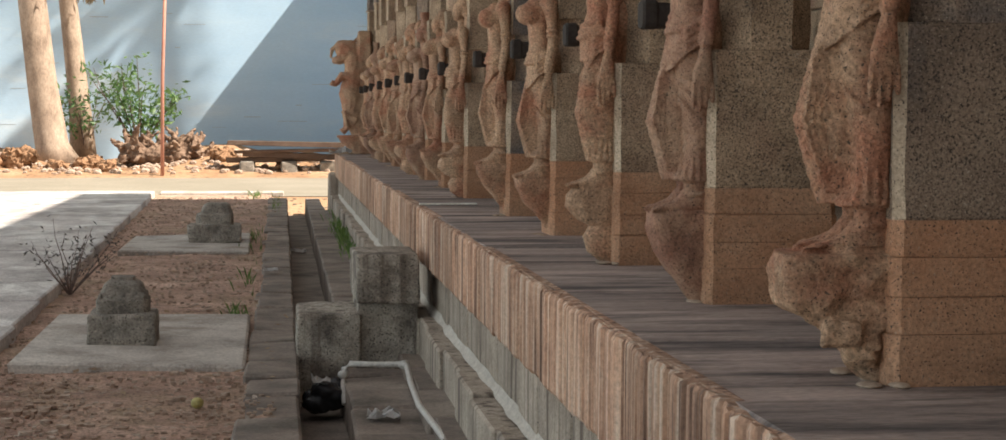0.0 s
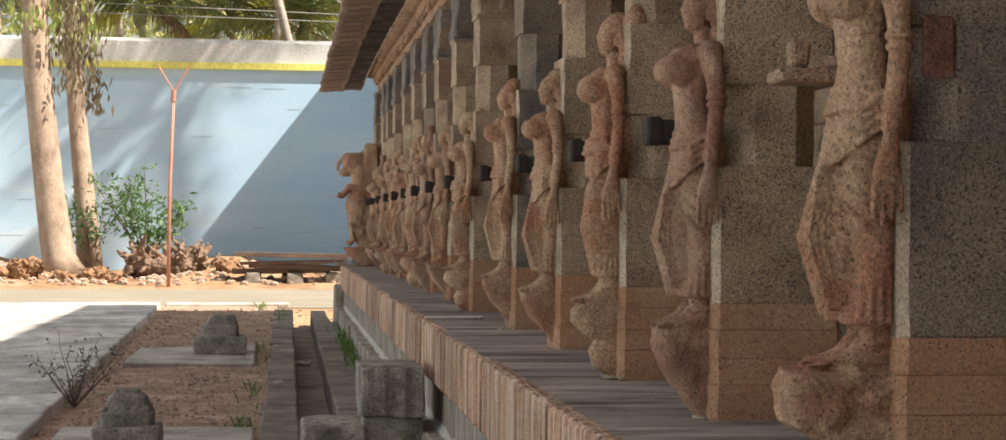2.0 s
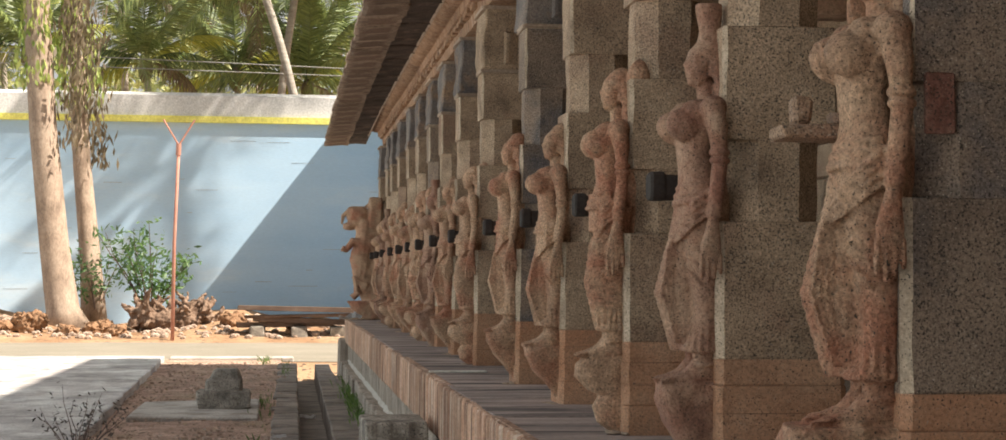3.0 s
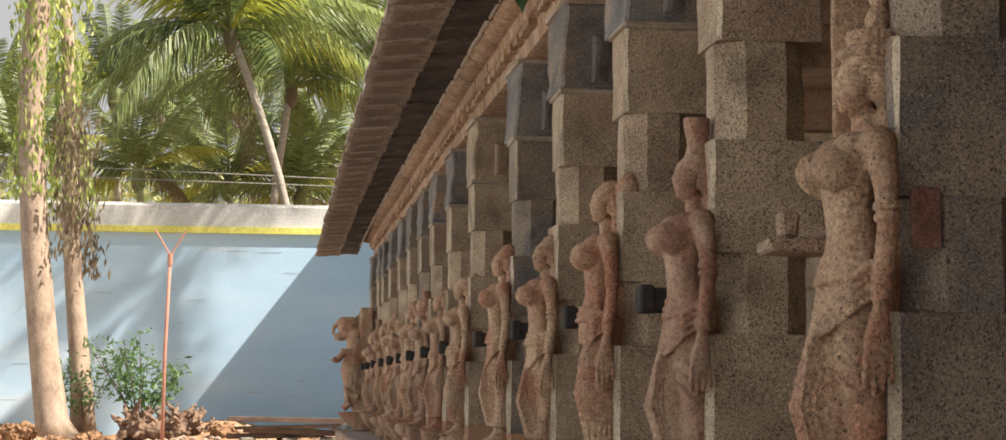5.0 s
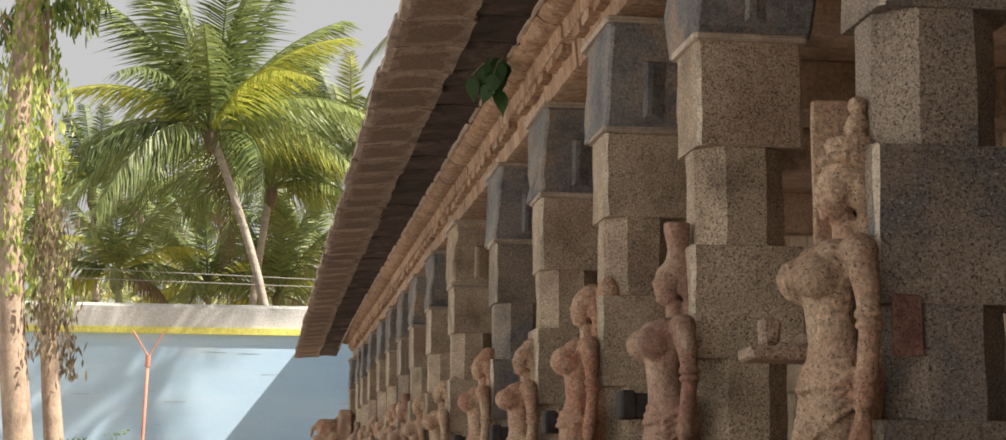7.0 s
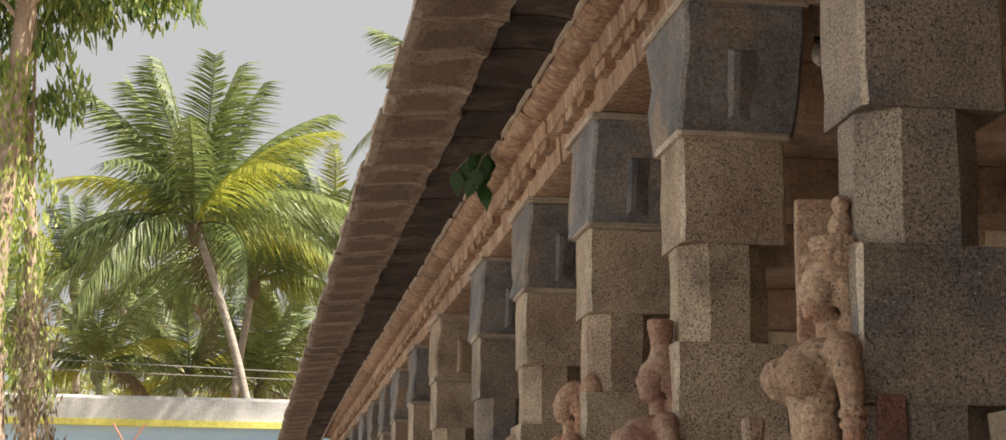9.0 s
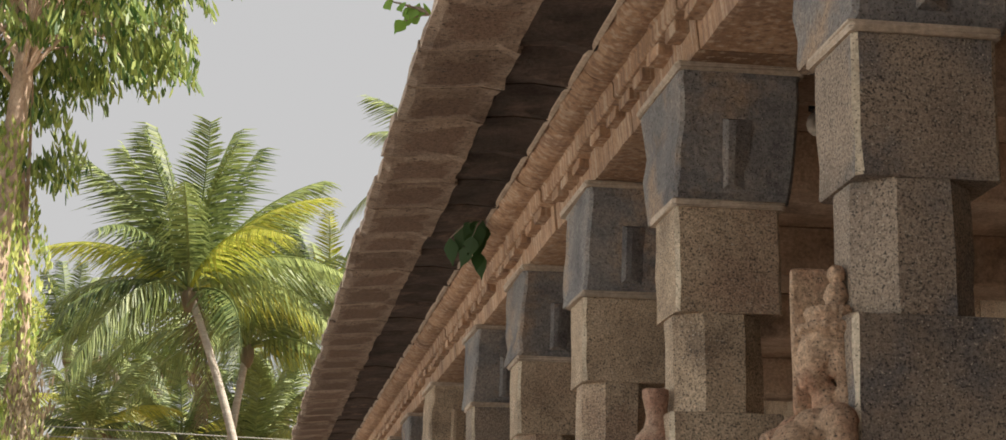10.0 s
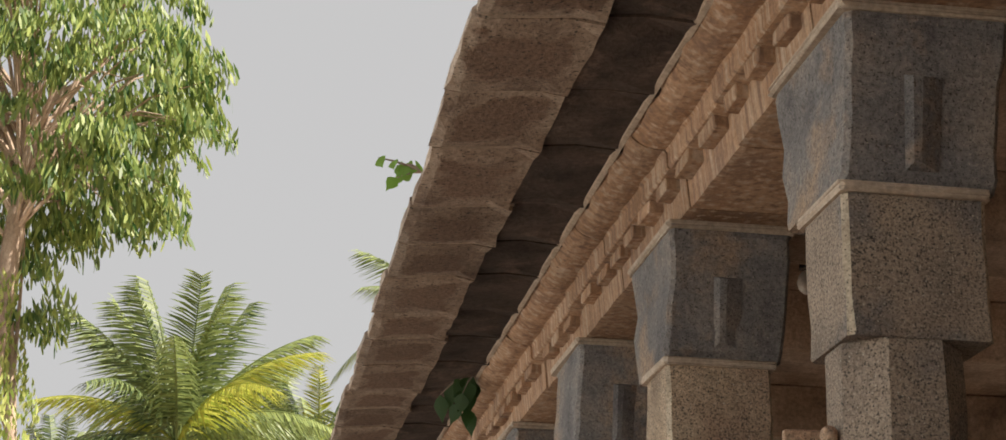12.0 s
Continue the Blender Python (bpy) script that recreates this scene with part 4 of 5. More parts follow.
# dark stone pegs projecting beside the figures
for i, y in enumerate(Y_PILLARS[1:-1]):
    bm = bmesh.new()
    if i == 0:   # broken ledge with a stump on it
        block(bm, -0.018, 0.016, -0.07, 0.04, 0.0, 0.30, 0.006, 0.006, random.Random(3))
        block(bm, 0.015, 0.085, -0.03, 0.03, 0.21, 0.26, 0.01, 0.006, random.Random(4))
        block(bm, 0.015, 0.05, -0.045, 0.035, 0.03, 0.16, 0.01, 0.006, random.Random(5))
        ob = part("stone_peg", bm, granite)
        ob.matrix_basis = pose(FACE + 0.02, y + 0.25, 1.875, 0, -90, 0)
        tagged(ob, "broken brown stone ledge with a stump on a pillar", "stone peg", "pegs along the hall")
        continue
    loft(bm, [(0, 0, 0.0, 0.04, 0.04), (0, 0, 0.10, 0.042, 0.042), (0, 0, 0.19, 0.044, 0.044), (0.004, 0, 0.20, 0.05, 0.05), (0.004, 0, 0.236, 0.05, 0.05), (0.002, 0, 0.245, 0.042, 0.042)], 16, 4)
    ob = part("stone_peg", bm, peg_stone)
    ob.matrix_basis = pose(FACE + 0.02, y + 0.262, 1.83, 0, -90, 0)
    bm = bmesh.new()
    block(bm, -0.075, 0.075, -0.03, 0.05, -0.02, 0.045, 0.01)
    part("root", bm, granite, ob)
    tagged(ob, "dark broken stone peg jutting from a granite pillar", "stone peg", "pegs along the hall")

# ---- beam, cornice, eave, roof ----
beam_stone = make_material("beam_stone", [(0.30, 0.20, 0.14), (0.46, 0.32, 0.23), (0.58, 0.43, 0.32)], 3.0, 60, stain=(0.20, 0.135, 0.10), stain_scale=2.5, stain_amount=0.35, grain=0.38, bump=0.5)
roof = tagged(empty("roof"), "stone hall roof with moulded cornice and slab eave", "roof", kind="structure")
rng = random.Random(21)
profile = [(1.500, 3.522), (1.478, 3.525), (1.470, 3.600), (1.466, 3.650), (1.410, 3.656), (1.402, 3.664), (1.400, 3.712), (1.392, 3.722), (1.366, 3.722), (1.336, 3.727), (1.310, 3.738), (1.290, 3.753), (1.280, 3.766), (1.268, 3.772), (1.258, 3.800), (1.258, 3.90), (1.9, 3.90), (1.9, 3.522)]
y = -6.0
while y < 27.0:
    dy = min(rng.uniform(0.55, 1.15), 27.15 - y)
    if dy < 0.2:
        break
    o = rng.uniform(-0.008, 0.008)
    bm = bmesh.new()
    n = max(6, int(dy / 0.045))
    ringz = []
    for j in range(n + 1):
        yy = y + 0.003 + (dy - 0.006) * j / n
        ripple = 0.011 * abs(math.sin(yy * 11.5)) - 0.006 + 0.010 * noise.noise((yy * 9, 0, 0))
        ringz.append([bm.verts.new((px + o + (ripple if 7 <= i <= 12 else 0.3 * ripple if 1 <= i <= 6 else 0), yy, pz + (0.5 * ripple if 7 <= i <= 12 else 0.35 * ripple if 4 <= i <= 6 else 0))) for i, (px, pz) in enumerate(profile)])
    m = len(profile)
    for a, b in zip(ringz, ringz[1:]):
        for i in range(m):
            bm.faces.new((a[i], b[i], b[(i + 1) % m], a[(i + 1) % m]))
    bm.faces.new(ringz[0])
    bm.faces.new(ringz[-1][::-1])
    bmesh.ops.recalc_face_normals(bm, faces=bm.faces)
    part("cornice_stone", bm, cornice_stone, roof)
    if y > 2.5:   # worn dentils in the recess
        yy = y + 0.08
        while yy < y + dy - 0.14:
            w = rng.uniform(0.13, 0.20)
            bm = bmesh.new()
            block(bm, 1.418 + rng.uniform(-.008, .010), 1.50, yy, yy + w, 3.612, 3.664, 0.004, 0.004, rng)
            part("dentil", bm, cornice_stone, roof)
            yy += w + rng.uniform(0.07, 0.12)
    y += dy
def sag(yy):
    return 0.135 * max(0.0, (yy - 20.0) / 8.2) ** 2


def eave_piece(bm, section, y0, y1, rough):
    """A stretch of eave with slightly wandering edges, sagging towards the far corner."""
    n = max(2, int((y1 - y0) / 0.09))
    rows = []
    for j in range(n + 1):
        yy = y0 + (y1 - y0) * j / n
        nip = 0.012 * (j in (0, n))
        rows.append([bm.verts.new((px + rough * noise.noise((yy * 7, k * 3.1, 1)), yy, pz - sag(yy) + (nip if k < len(section) // 2 else -nip) + 0.6 * rough * noise.noise((yy * 6, k * 5.7, 7)))) for k, (px, pz) in enumerate(section)])
    m = len(section)
    for a, b in zip(rows, rows[1:]):
        for k in range(m):
            bm.faces.new((a[k], b[k], b[(k + 1) % m], a[(k + 1) % m]))
    bm.faces.new(rows[0])
    bm.faces.new(rows[-1][::-1])
    bmesh.ops.recalc_face_normals(bm, faces=bm.faces)


y = -6.0
while y < 28.1:   # eave slabs: weathered outer half, inner half coloured dark for shade
    dy = min(rng.uniform(0.44, 0.62), 28.2 - y)
    if dy < 0.2:
        break
    t = rng.uniform(-0.006, 0.006)
    e = rng.uniform(-0.012, 0.012)
    q = 1.0 + rng.uniform(-0.012, 0.012)   # edge of the painted shade
    bm = bmesh.new()
    eave_piece(bm, [(0.622 + e, 3.722 + t), (0.66 + e, 3.717 + t), (0.78, 3.728 + t), (0.90, 3.739 + t), (q, 3.75 + t), (q, 3.84), (0.66 + e, 3.80 + t), (0.626 + e, 3.775 + t)], y + 0.005, y + dy - 0.005, 0.012)
    part("eave_slab", bm, eave_stone, roof)
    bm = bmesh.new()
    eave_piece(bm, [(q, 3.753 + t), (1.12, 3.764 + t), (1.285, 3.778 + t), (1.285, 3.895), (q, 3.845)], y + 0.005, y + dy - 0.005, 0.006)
    part("soffit_slab", bm, shaded_stone, roof, "inner slab coloured dark for shade")
    bm = bmesh.new()
    eave_piece(bm, [(0.66, 3.726), (q, 3.757), (q, 3.80), (0.68, 3.78)], y - 0.013, y + 0.013, 0.008)
    part("joint_mortar", bm, mortar_dark, roof, "pale mortar in the slab joint")
    y += dy
bm = bmesh.new()   # lime fillet where the eave meets the cornice
yy, prev = -5.9, None
while yy < 27.1:
    w = 0.007 + 0.005 * noise.noise((yy * 4, 2, 0))
    cur = [bm.verts.new(p) for p in ((1.262 - w, yy, 3.779 - sag(yy)), (1.262 - 0.4 * w, yy, 3.768 - sag(yy)), (1.275, yy, 3.762 - sag(yy)))]
    if prev:
        for k in range(2):
            bm.faces.new((prev[k], cur[k], cur[k + 1], prev[k + 1]))
    prev = cur
    yy += 0.1
part("lime_fillet", bm, mortar_dark, roof, "rough pale mortar fillet")
bm = bmesh.new()
prism(bm, [(0.70, 3.805), (1.28, 3.905), (6.3, 3.905), (6.3, 4.5), (1.6, 4.5), (1.3, 4.15)], -6, 27.2)
part("roof_deck", bm, beam_stone, roof)
for y in Y_PILLARS:   # cross beams inside the hall
    bm = bmesh.new()
    block(bm, 1.9, 6.3, y - 0.02, y + 0.36, 3.522, 3.80, 0.01)
    part("cross_beam", bm, beam_stone, roof)
bm = bmesh.new()
block(bm, 1.85, 6.3, -6, 27.1, 3.80, 3.9)
tagged(part("ceiling", bm, beam_stone), "dim stone slab ceiling of the hall", "ceiling", kind="structure")

inner = tagged(empty("wall_inner"), "rough granite block wall inside the hall", "wall", kind="structure")
bm = bmesh.new()
block(bm, 4.32, 6.3, -6, 27.1, TOP - 0.05, 3.80)
part("wall_core", bm, mortar_dark, inner)
for row in range(6):
    y = -6.0 + 0.4 * (row % 2)
    while y < 27:
        dy = rng.uniform(0.7, 1.3)
        if y > 1.5:
            bm = bmesh.new()
            block(bm, 4.28 + rng.uniform(-.01, .01), 4.5, y + 0.008, min(y + dy, 27.1) - 0.008, TOP + 0.483 * row + 0.006, TOP + 0.483 * (row + 1) - 0.006, 0.012)
            part("wall_block", bm, granite, inner)
        y += dy
bm = bmesh.new()
block(bm, 1.95, 6.3, 27.0, 27.3, TOP - 0.02, 3.80)
tagged(part("wall_end", bm, granite), "granite end wall of the hall", "wall", kind="structure")
bm = bmesh.new()
block(bm, 1.3, 6.3, -6.3, -6.0, 0, 4.5)
tagged(part("wall_near_end", bm, granite), "granite end wall behind the hall's first bay", "wall", kind="structure")

# lamp bulb on the second cross beam
bulb = empty("light_bulb", pose(2.22, 6.45, 3.80))
bm = bmesh.new()
tube(bm, [(0, 0, 0.0), (0, 0, -0.05)], 0.05, 14)
tube(bm, [(0, 0, -0.05), (0, 0, -0.13)], [0.022, 0.026], 12)
part("holder", bm, black_plastic, bulb)
bm = bmesh.new()
ellipsoid(bm, (0, 0, -0.185), (0.036, 0.036, 0.05))
milk = make_material("milky_glass", [(0.62, 0.58, 0.52), (0.7, 0.66, 0.6)], 5, 30, rough=0.25, bump=0, vary=0)
part("bulb", bm, milk, bulb, "milky white bulb, unlit", smooth=True)
tagged(bulb, "unlit white bulb in a holder under the ceiling", "lamp")

# ---- plants ----
fern_green = leaf_material("leaf_green", (0.03, 0.075, 0.02), (0.07, 0.14, 0.035))
bright_green = leaf_material("bright_leaf", (0.16, 0.32, 0.04), (0.34, 0.5, 0.09))


def broad_leaf(bm, base, tip, width, droop=0.0):
    base, tip = Vector(base), Vector(tip)
    d = tip - base
    side = d.cross(Vector((0.3, 0.9, 0.2))).normalized() * width
    prev = None
    for t, w in ((0, 0.05), (0.2, 0.7), (0.4, 1.0), (0.65, 0.72), (0.85, 0.25), (1.0, 0.02)):
        c = base + d * t + Vector((0, 0, -droop * t * t))
        cur = [bm.verts.new(c - side * w), bm.verts.new(c + Vector((0, 0, -0.1 * width))), bm.verts.new(c + side * w)]
        if prev:
            bm.faces.new((prev[0], prev[1], cur[1], cur[0]))
            bm.faces.new((prev[1], prev[2], cur[2], cur[1]))
        prev = cur


def sprig(name, at, leaves, size, down, material, label, seed, reach):
    r = random.Random(seed)
    root = empty(name, pose(*at))
    bm = bmesh.new()
    ends = []
    for k in range(4):
        p = [Vector((0, 0, 0))]
        d = Vector((reach[0] + r.uniform(-.4, .4), reach[1] + r.uniform(-.5, .5), reach[2] + r.uniform(-.2, .2)))
        for j in range(3):
            p.append(p[-1] + d * size * 0.7 + Vector((0, 0, -down * size * 0.3 * j)))
        tube(bm, p, [0.006, 0.005, 0.004, 0.002], 5)
        ends += p[1:]
    part("stem", bm, bark, root)
    for k in range(leaves):
        b = ends[k % len(ends)]
        bm = bmesh.new()
        broad_leaf(bm, b, b + Vector((r.uniform(-.6, .4) * size, r.uniform(-.6, .6) * size, -down * size * r.uniform(.7, 1.3) + (1 - down) * size * r.uniform(-.5, .6))), size * r.uniform(.28, .4), 0.02)
        part("leaf", bm, material, root)
    return tagged(root, label, "plant")


sprig("hanging_plant", (1.27, 8.9, 3.775), 16, 0.105, 0.95, fern_green, "dark green broad-leaved plant sprouting from the cornice joint", 2, (-0.5, 0, -0.1))
sprig("eave_plant", (0.64, 6.0, 3.80), 12, 0.07, 0.3, bright_green, "bright green seedling rooted on the eave edge", 5, (-0.7, -0.2, 0.15))


def twig_bush(name, at, height, spread, seed, n, leaf_n, leaf_size, leaf_mat, label, twig_mat):
    r = random.Random(seed)
    root = empty(name, pose(*at))
    bm, bl = bmesh.new(), bmesh.new()
    for k in range(n):
        a = r.uniform(0, 6.28)
        tip = Vector((math.cos(a) * spread * r.uniform(.3, 1), math.sin(a) * spread * r.uniform(.3, 1), height * r.uniform(.55, 1)))
        p = [Vector((0, 0, 0)).lerp(tip, t) + Vector((r.uniform(-1, 1), r.uniform(-1, 1), 0)) * height * 0.05 * t for t in (0, .25, .5, .75, 1)]
        tube(bm, p, [height * 0.011 * q for q in (1, .8, .6, .4, .2)], 5)
        for j in range(leaf_n):
            t = r.uniform(.3, 1)
            c = Vector((0, 0, 0)).lerp(tip, t) + Vector((r.uniform(-1, 1), r.uniform(-1, 1), r.uniform(-.6, .8))) * height * 0.14
            u = Vector((r.uniform(-1, 1), r.uniform(-1, 1), r.uniform(-1, .2))).normalized() * leaf_size * r.uniform(.6, 1.3)
            w = u.cross(Vector((r.uniform(-1, 1), r.uniform(-1, 1), r.uniform(-1, 1)))).normalized() * leaf_size * 0.3
            bl.faces.new([bl.verts.new(c + q) for q in (-u, w, u, -w)])
    tagged(part("twigwork", bm, twig_mat, root), kind="stuff")
    tagged(part("foliage", bl, leaf_mat, root), kind="stuff")
    return tagged(root, label, "bush")


twig_mat = make_material("dry_twig", [(0.10, 0.07, 0.06), (0.18, 0.13, 0.11)], 10, 40)
dry_purple = leaf_material("dull_leaf", (0.06, 0.055, 0.05), (0.12, 0.10, 0.085))
twig_bush("dry_weed", (-1.62, 14.6, 0.03), 0.62, 0.46, 3, 14, 16, 0.026, dry_purple, "spindly dry weed standing at the kerb", twig_mat)
mid_green = leaf_material("mid_leaf", (0.05, 0.13, 0.05), (0.16, 0.27, 0.09))
twig_bush("green_bush", (-3.3, 45.4, 0.5), 2.4, 1.4, 7, 13, 70, 0.11, mid_green, "green leafy shrub growing before the compound wall", twig_mat)
twig_bush("green_bush", (-4.7, 46.0, 0.5), 1.9, 0.9, 9, 9, 40, 0.10, mid_green, "thin green shrub growing between the tree trunks", twig_mat)
grass_mat = leaf_material("grass_blade", (0.07, 0.14, 0.03), (0.18, 0.26, 0.07))
bm = bmesh.new()
r = random.Random(6)
for cx, cy, n, h, sp in ((0.83, 21, 300, 0.17, 1.6), (0.83, 18.5, 120, 0.14, 0.6), (-0.25, 12.9, 22, 0.14, 0.06), (-0.22, 15.5, 20, 0.14, 0.4), (-0.2, 20.5, 40, 0.12, 1.2), (0.05, 29, 60, 0.12, 1.0), (-0.3, 31.6, 60, 0.14, 0.5)):
    for k in range(n):
        x, y = cx + r.gauss(0, 0.05), cy + r.gauss(0, sp)
        a = r.uniform(0, 6.28)
        hh = h * r.uniform(.4, 1)
        d = Vector((math.cos(a), math.sin(a), 0))
        w = Vector((-d.y, d.x, 0)) * 0.006
        b = Vector((x, y, 0.02))
        bm.faces.new([bm.verts.new(q) for q in (b - w, b + w, b + d * hh * 0.25 + w * .6 + Vector((0, 0, hh * .7)), b + d * hh * 0.5 + Vector((0, 0, hh)))])
tagged(part("grass", bm, grass_mat), "thin green grass tufts along the platform foot", "grass", kind="stuff")


# ---- trees ----
def frond_mesh(name, length, droop, seed, leaflet=0.88):
    """A feathered palm frond along +x from the origin, bending down."""
    r = random.Random(seed)
    bm = bmesh.new()
    pts = []
    for k in range(13):
        t = k / 12
        pts.append(Vector((length * (t - 0.18 * droop * t ** 3), 0, length * (0.10 * t - droop * 0.62 * t * t))))
    tube(bm, pts, [0.05 * (1 - 0.92 * k / 12) for k in range(13)], 5)
    for k in range(56):
        t = 0.14 + 0.86 * k / 55
        i = min(11, int(t * 12))
        c = pts[i].lerp(pts[i + 1], t * 12 - i)
        fwd = (pts[i + 1] - pts[i]).normalized()
        size = leaflet * (0.55 + 0.6 * math.sin(math.pi * min(1, t * 0.95 + 0.08))) * r.uniform(.85, 1.1)
        for s in (-1, 1):
            out = (Vector((0, s, 0)) * 0.75 + fwd * r.uniform(.3, .6) + Vector((0, 0, -0.30 - 0.55 * droop * r.uniform(.4, 1.3)))).normalized()
            mid = c + out * size * 0.55
            tip = c + out * size + Vector((0, 0, -size * 0.42 * r.uniform(.4, 1.6)))
            w = fwd * 0.027
            bm.faces.new([bm.verts.new(q) for q in (c - w, mid - w * 1.1 , mid + w * 1.1, c + w)])
            bm.faces.new([bm.verts.new(q) for q in (mid - w * 1.1, tip, mid + w * 1.1)])
    me = bpy.data.meshes.new(name)
    bm.to_mesh(me)
    bm.free()
    return me


# wide spread of leaf tones; the dark end stands in for shade
palm_green = leaf_material("palm_leaf", (0.018, 0.052, 0.018), (0.35, 0.42, 0.14), 0.45, 0.28)
palm_yellow = leaf_material("palm_leaf_yellow", (0.26, 0.32, 0.04), (0.54, 0.53, 0.10))
palm_dry = leaf_material("palm_leaf_dry", (0.13, 0.10, 0.06), (0.24, 0.19, 0.12))
FRONDS = []
for k, (mat, droop) in enumerate(((palm_green, 0.25), (palm_green, 0.55), (palm_green, 0.9), (palm_green, 1.2), (palm_yellow, 0.8), (palm_dry, 1.25))):
    me = frond_mesh("frond", 4.7, droop, 60 + k)
    me.materials.append(mat)
    FRONDS.append(me)


def coconut_palm(base, crown, bend, scale, seed, label, n=24, yellow=2):
    r = random.Random(seed)
    root = empty("coconut_palm", pose(*base))
    b, c = Vector(base), Vector(crown)
    top = c - b
    pts = [top * t + Vector((bend * math.sin(math.pi * t), 0, 0)) for t in [k / 14 for k in range(15)]]
    bm = bmesh.new()
    tube(bm, pts, [0.26 - 0.10 * min(1, k / 4) - 0.04 * k / 14 for k in range(15)], 10)
    part("trunk", bm, palm_bark, root, smooth=True)
    for k in range(n):
        t = k / (n - 1)
        kind = min(3, int(t * 4.2))
        up = 78 - 74 * t + r.uniform(-10, 10)
        if yellow and k % max(2, n // yellow) == n // yellow - 1:
            kind = 4
        if k == n - 2 and seed % 2:
            kind = 5
        f = new("frond", FRONDS[kind])
        f.parent = root
        f.matrix_basis = Matrix.Translation(top) @ pose(0, 0, 0, r.uniform(-25, 25), -up, k * 137.5 + r.uniform(-12, 12)) @ Matrix.Scale(scale * r.uniform(.85, 1.08), 4)
    bm = bmesh.new()
    ellipsoid(bm, top + Vector((0, 0, -0.2)), (0.24, 0.24, 0.5))
    part("crownshaft", bm, palm_dry, root)
    return tagged(root, label, "palm tree", "palms beyond the wall")


coconut_palm((0.9, 55, 0), (-1.5, 55, 12.5), 0.75, 1.25, 1, "tall coconut palm with a curved pale trunk and broad crown", 34, 5)
coconut_palm((-0.1, 60, 0), (0.4, 60, 11.6), -0.4, 1.15, 2, "dark shaded coconut palm standing behind another", 22, 1)
coconut_palm((-6.0, 68, 0), (-6.2, 68, 12.6), 0.2, 0.8, 3, "slender coconut palm with yellowing lower fronds", 20, 4)
coconut_palm((3.3, 62, 0), (3.1, 62, 13.2), 0.3, 1.0, 4, "coconut palm with bright yellow-green fronds beside the roof", 20, 6)
coconut_palm((-12.5, 90, 0), (-12.0, 90, 14.5), 0.4, 0.85, 6, "distant coconut palm with thin trunk", 18, 3)
coconut_palm((-4.2, 96, 0), (-4.4, 96, 14.0), 0.3, 0.8, 7, "distant pale-trunked coconut palm", 18, 3)
coconut_palm((-2.6, 72, 0), (-3.0, 72, 12.4), 0.3, 0.9, 9, "shaded coconut palm among the far trees", 20, 2)
# palm hidden by the roof, placed only to throw frond shadows
coconut_palm((10.4, 44.5, 0), (10.2, 44.5, 21.4), 0.3, 1.0, 8, "tall unseen coconut palm added to cast frond shadows on the wall", 15, 0)
coconut_palm((7.9, 58, 0), (7.6, 58, 17.4), 0.3, 1.0, 11, "coconut palm rising behind the hall roof", 20, 1)

for k, (x, y, z) in enumerate(((-9.0, 64, 9.5), (-1.8, 66, 9.0), (2.0, 70, 10.5), (-4.6, 60, 8.6), (-11.5, 74, 12.0), (0.8, 64, 8.4))):
    coconut_palm((x + 0.3, y, 0), (x, y, z), 0.2, 0.78 + 0.05 * (k % 3), 20 + k, "shorter coconut palm crowded behind the compound wall", 18, 2)

# woodland behind the wall
# leaf colours lightened to put distance haze into the foliage
wood_green = leaf_material("hazy_far_leaf", (0.22, 0.26, 0.10), (0.62, 0.63, 0.30))
bm = bmesh.new()
r = random.Random(31)
for k in range(240):
    cx, cy, cz = r.uniform(-24, 12), r.uniform(86, 108), r.uniform(4, 13.0)
    rad = r.uniform(1.0, 2.2)
    for j in range(60):
        c = Vector((cx, cy, cz)) + Vector((r.gauss(0, 1), r.gauss(0, .6), r.gauss(0, .7))) * rad
        u = Vector((r.uniform(-1, 1), r.uniform(-1, 1), r.uniform(-1, .3))).normalized() * r.uniform(.18, .42)
        w = u.cross(Vector((r.uniform(-1, 1), r.uniform(-1, 1), r.uniform(-1, 1)))).normalized() * r.uniform(.08, .2)
        bm.faces.new([bm.verts.new(c + q) for q in (-u, w, u, -w)])
tagged(part("far_woodland", bm, wood_green), "sunlit mixed foliage behind the compound wall", "woodland", kind="stuff")
for k in range(14):
    x, y = r.uniform(-13, 4), r.uniform(84, 95)
    bm = bmesh.new()
    tube(bm, [(0, 0, 0), (r.uniform(-.3, .3), 0, 5), (r.uniform(-.6, .6), 0, r.uniform(9, 12.5))], [0.14, 0.11, 0.05], 6)
    ob = part("bare_tree", bm, palm_bark)
    ob.location = (x, y, 0)
    tagged(ob, "thin pale bare tree in the far woodland", "tree", "far bare trees")


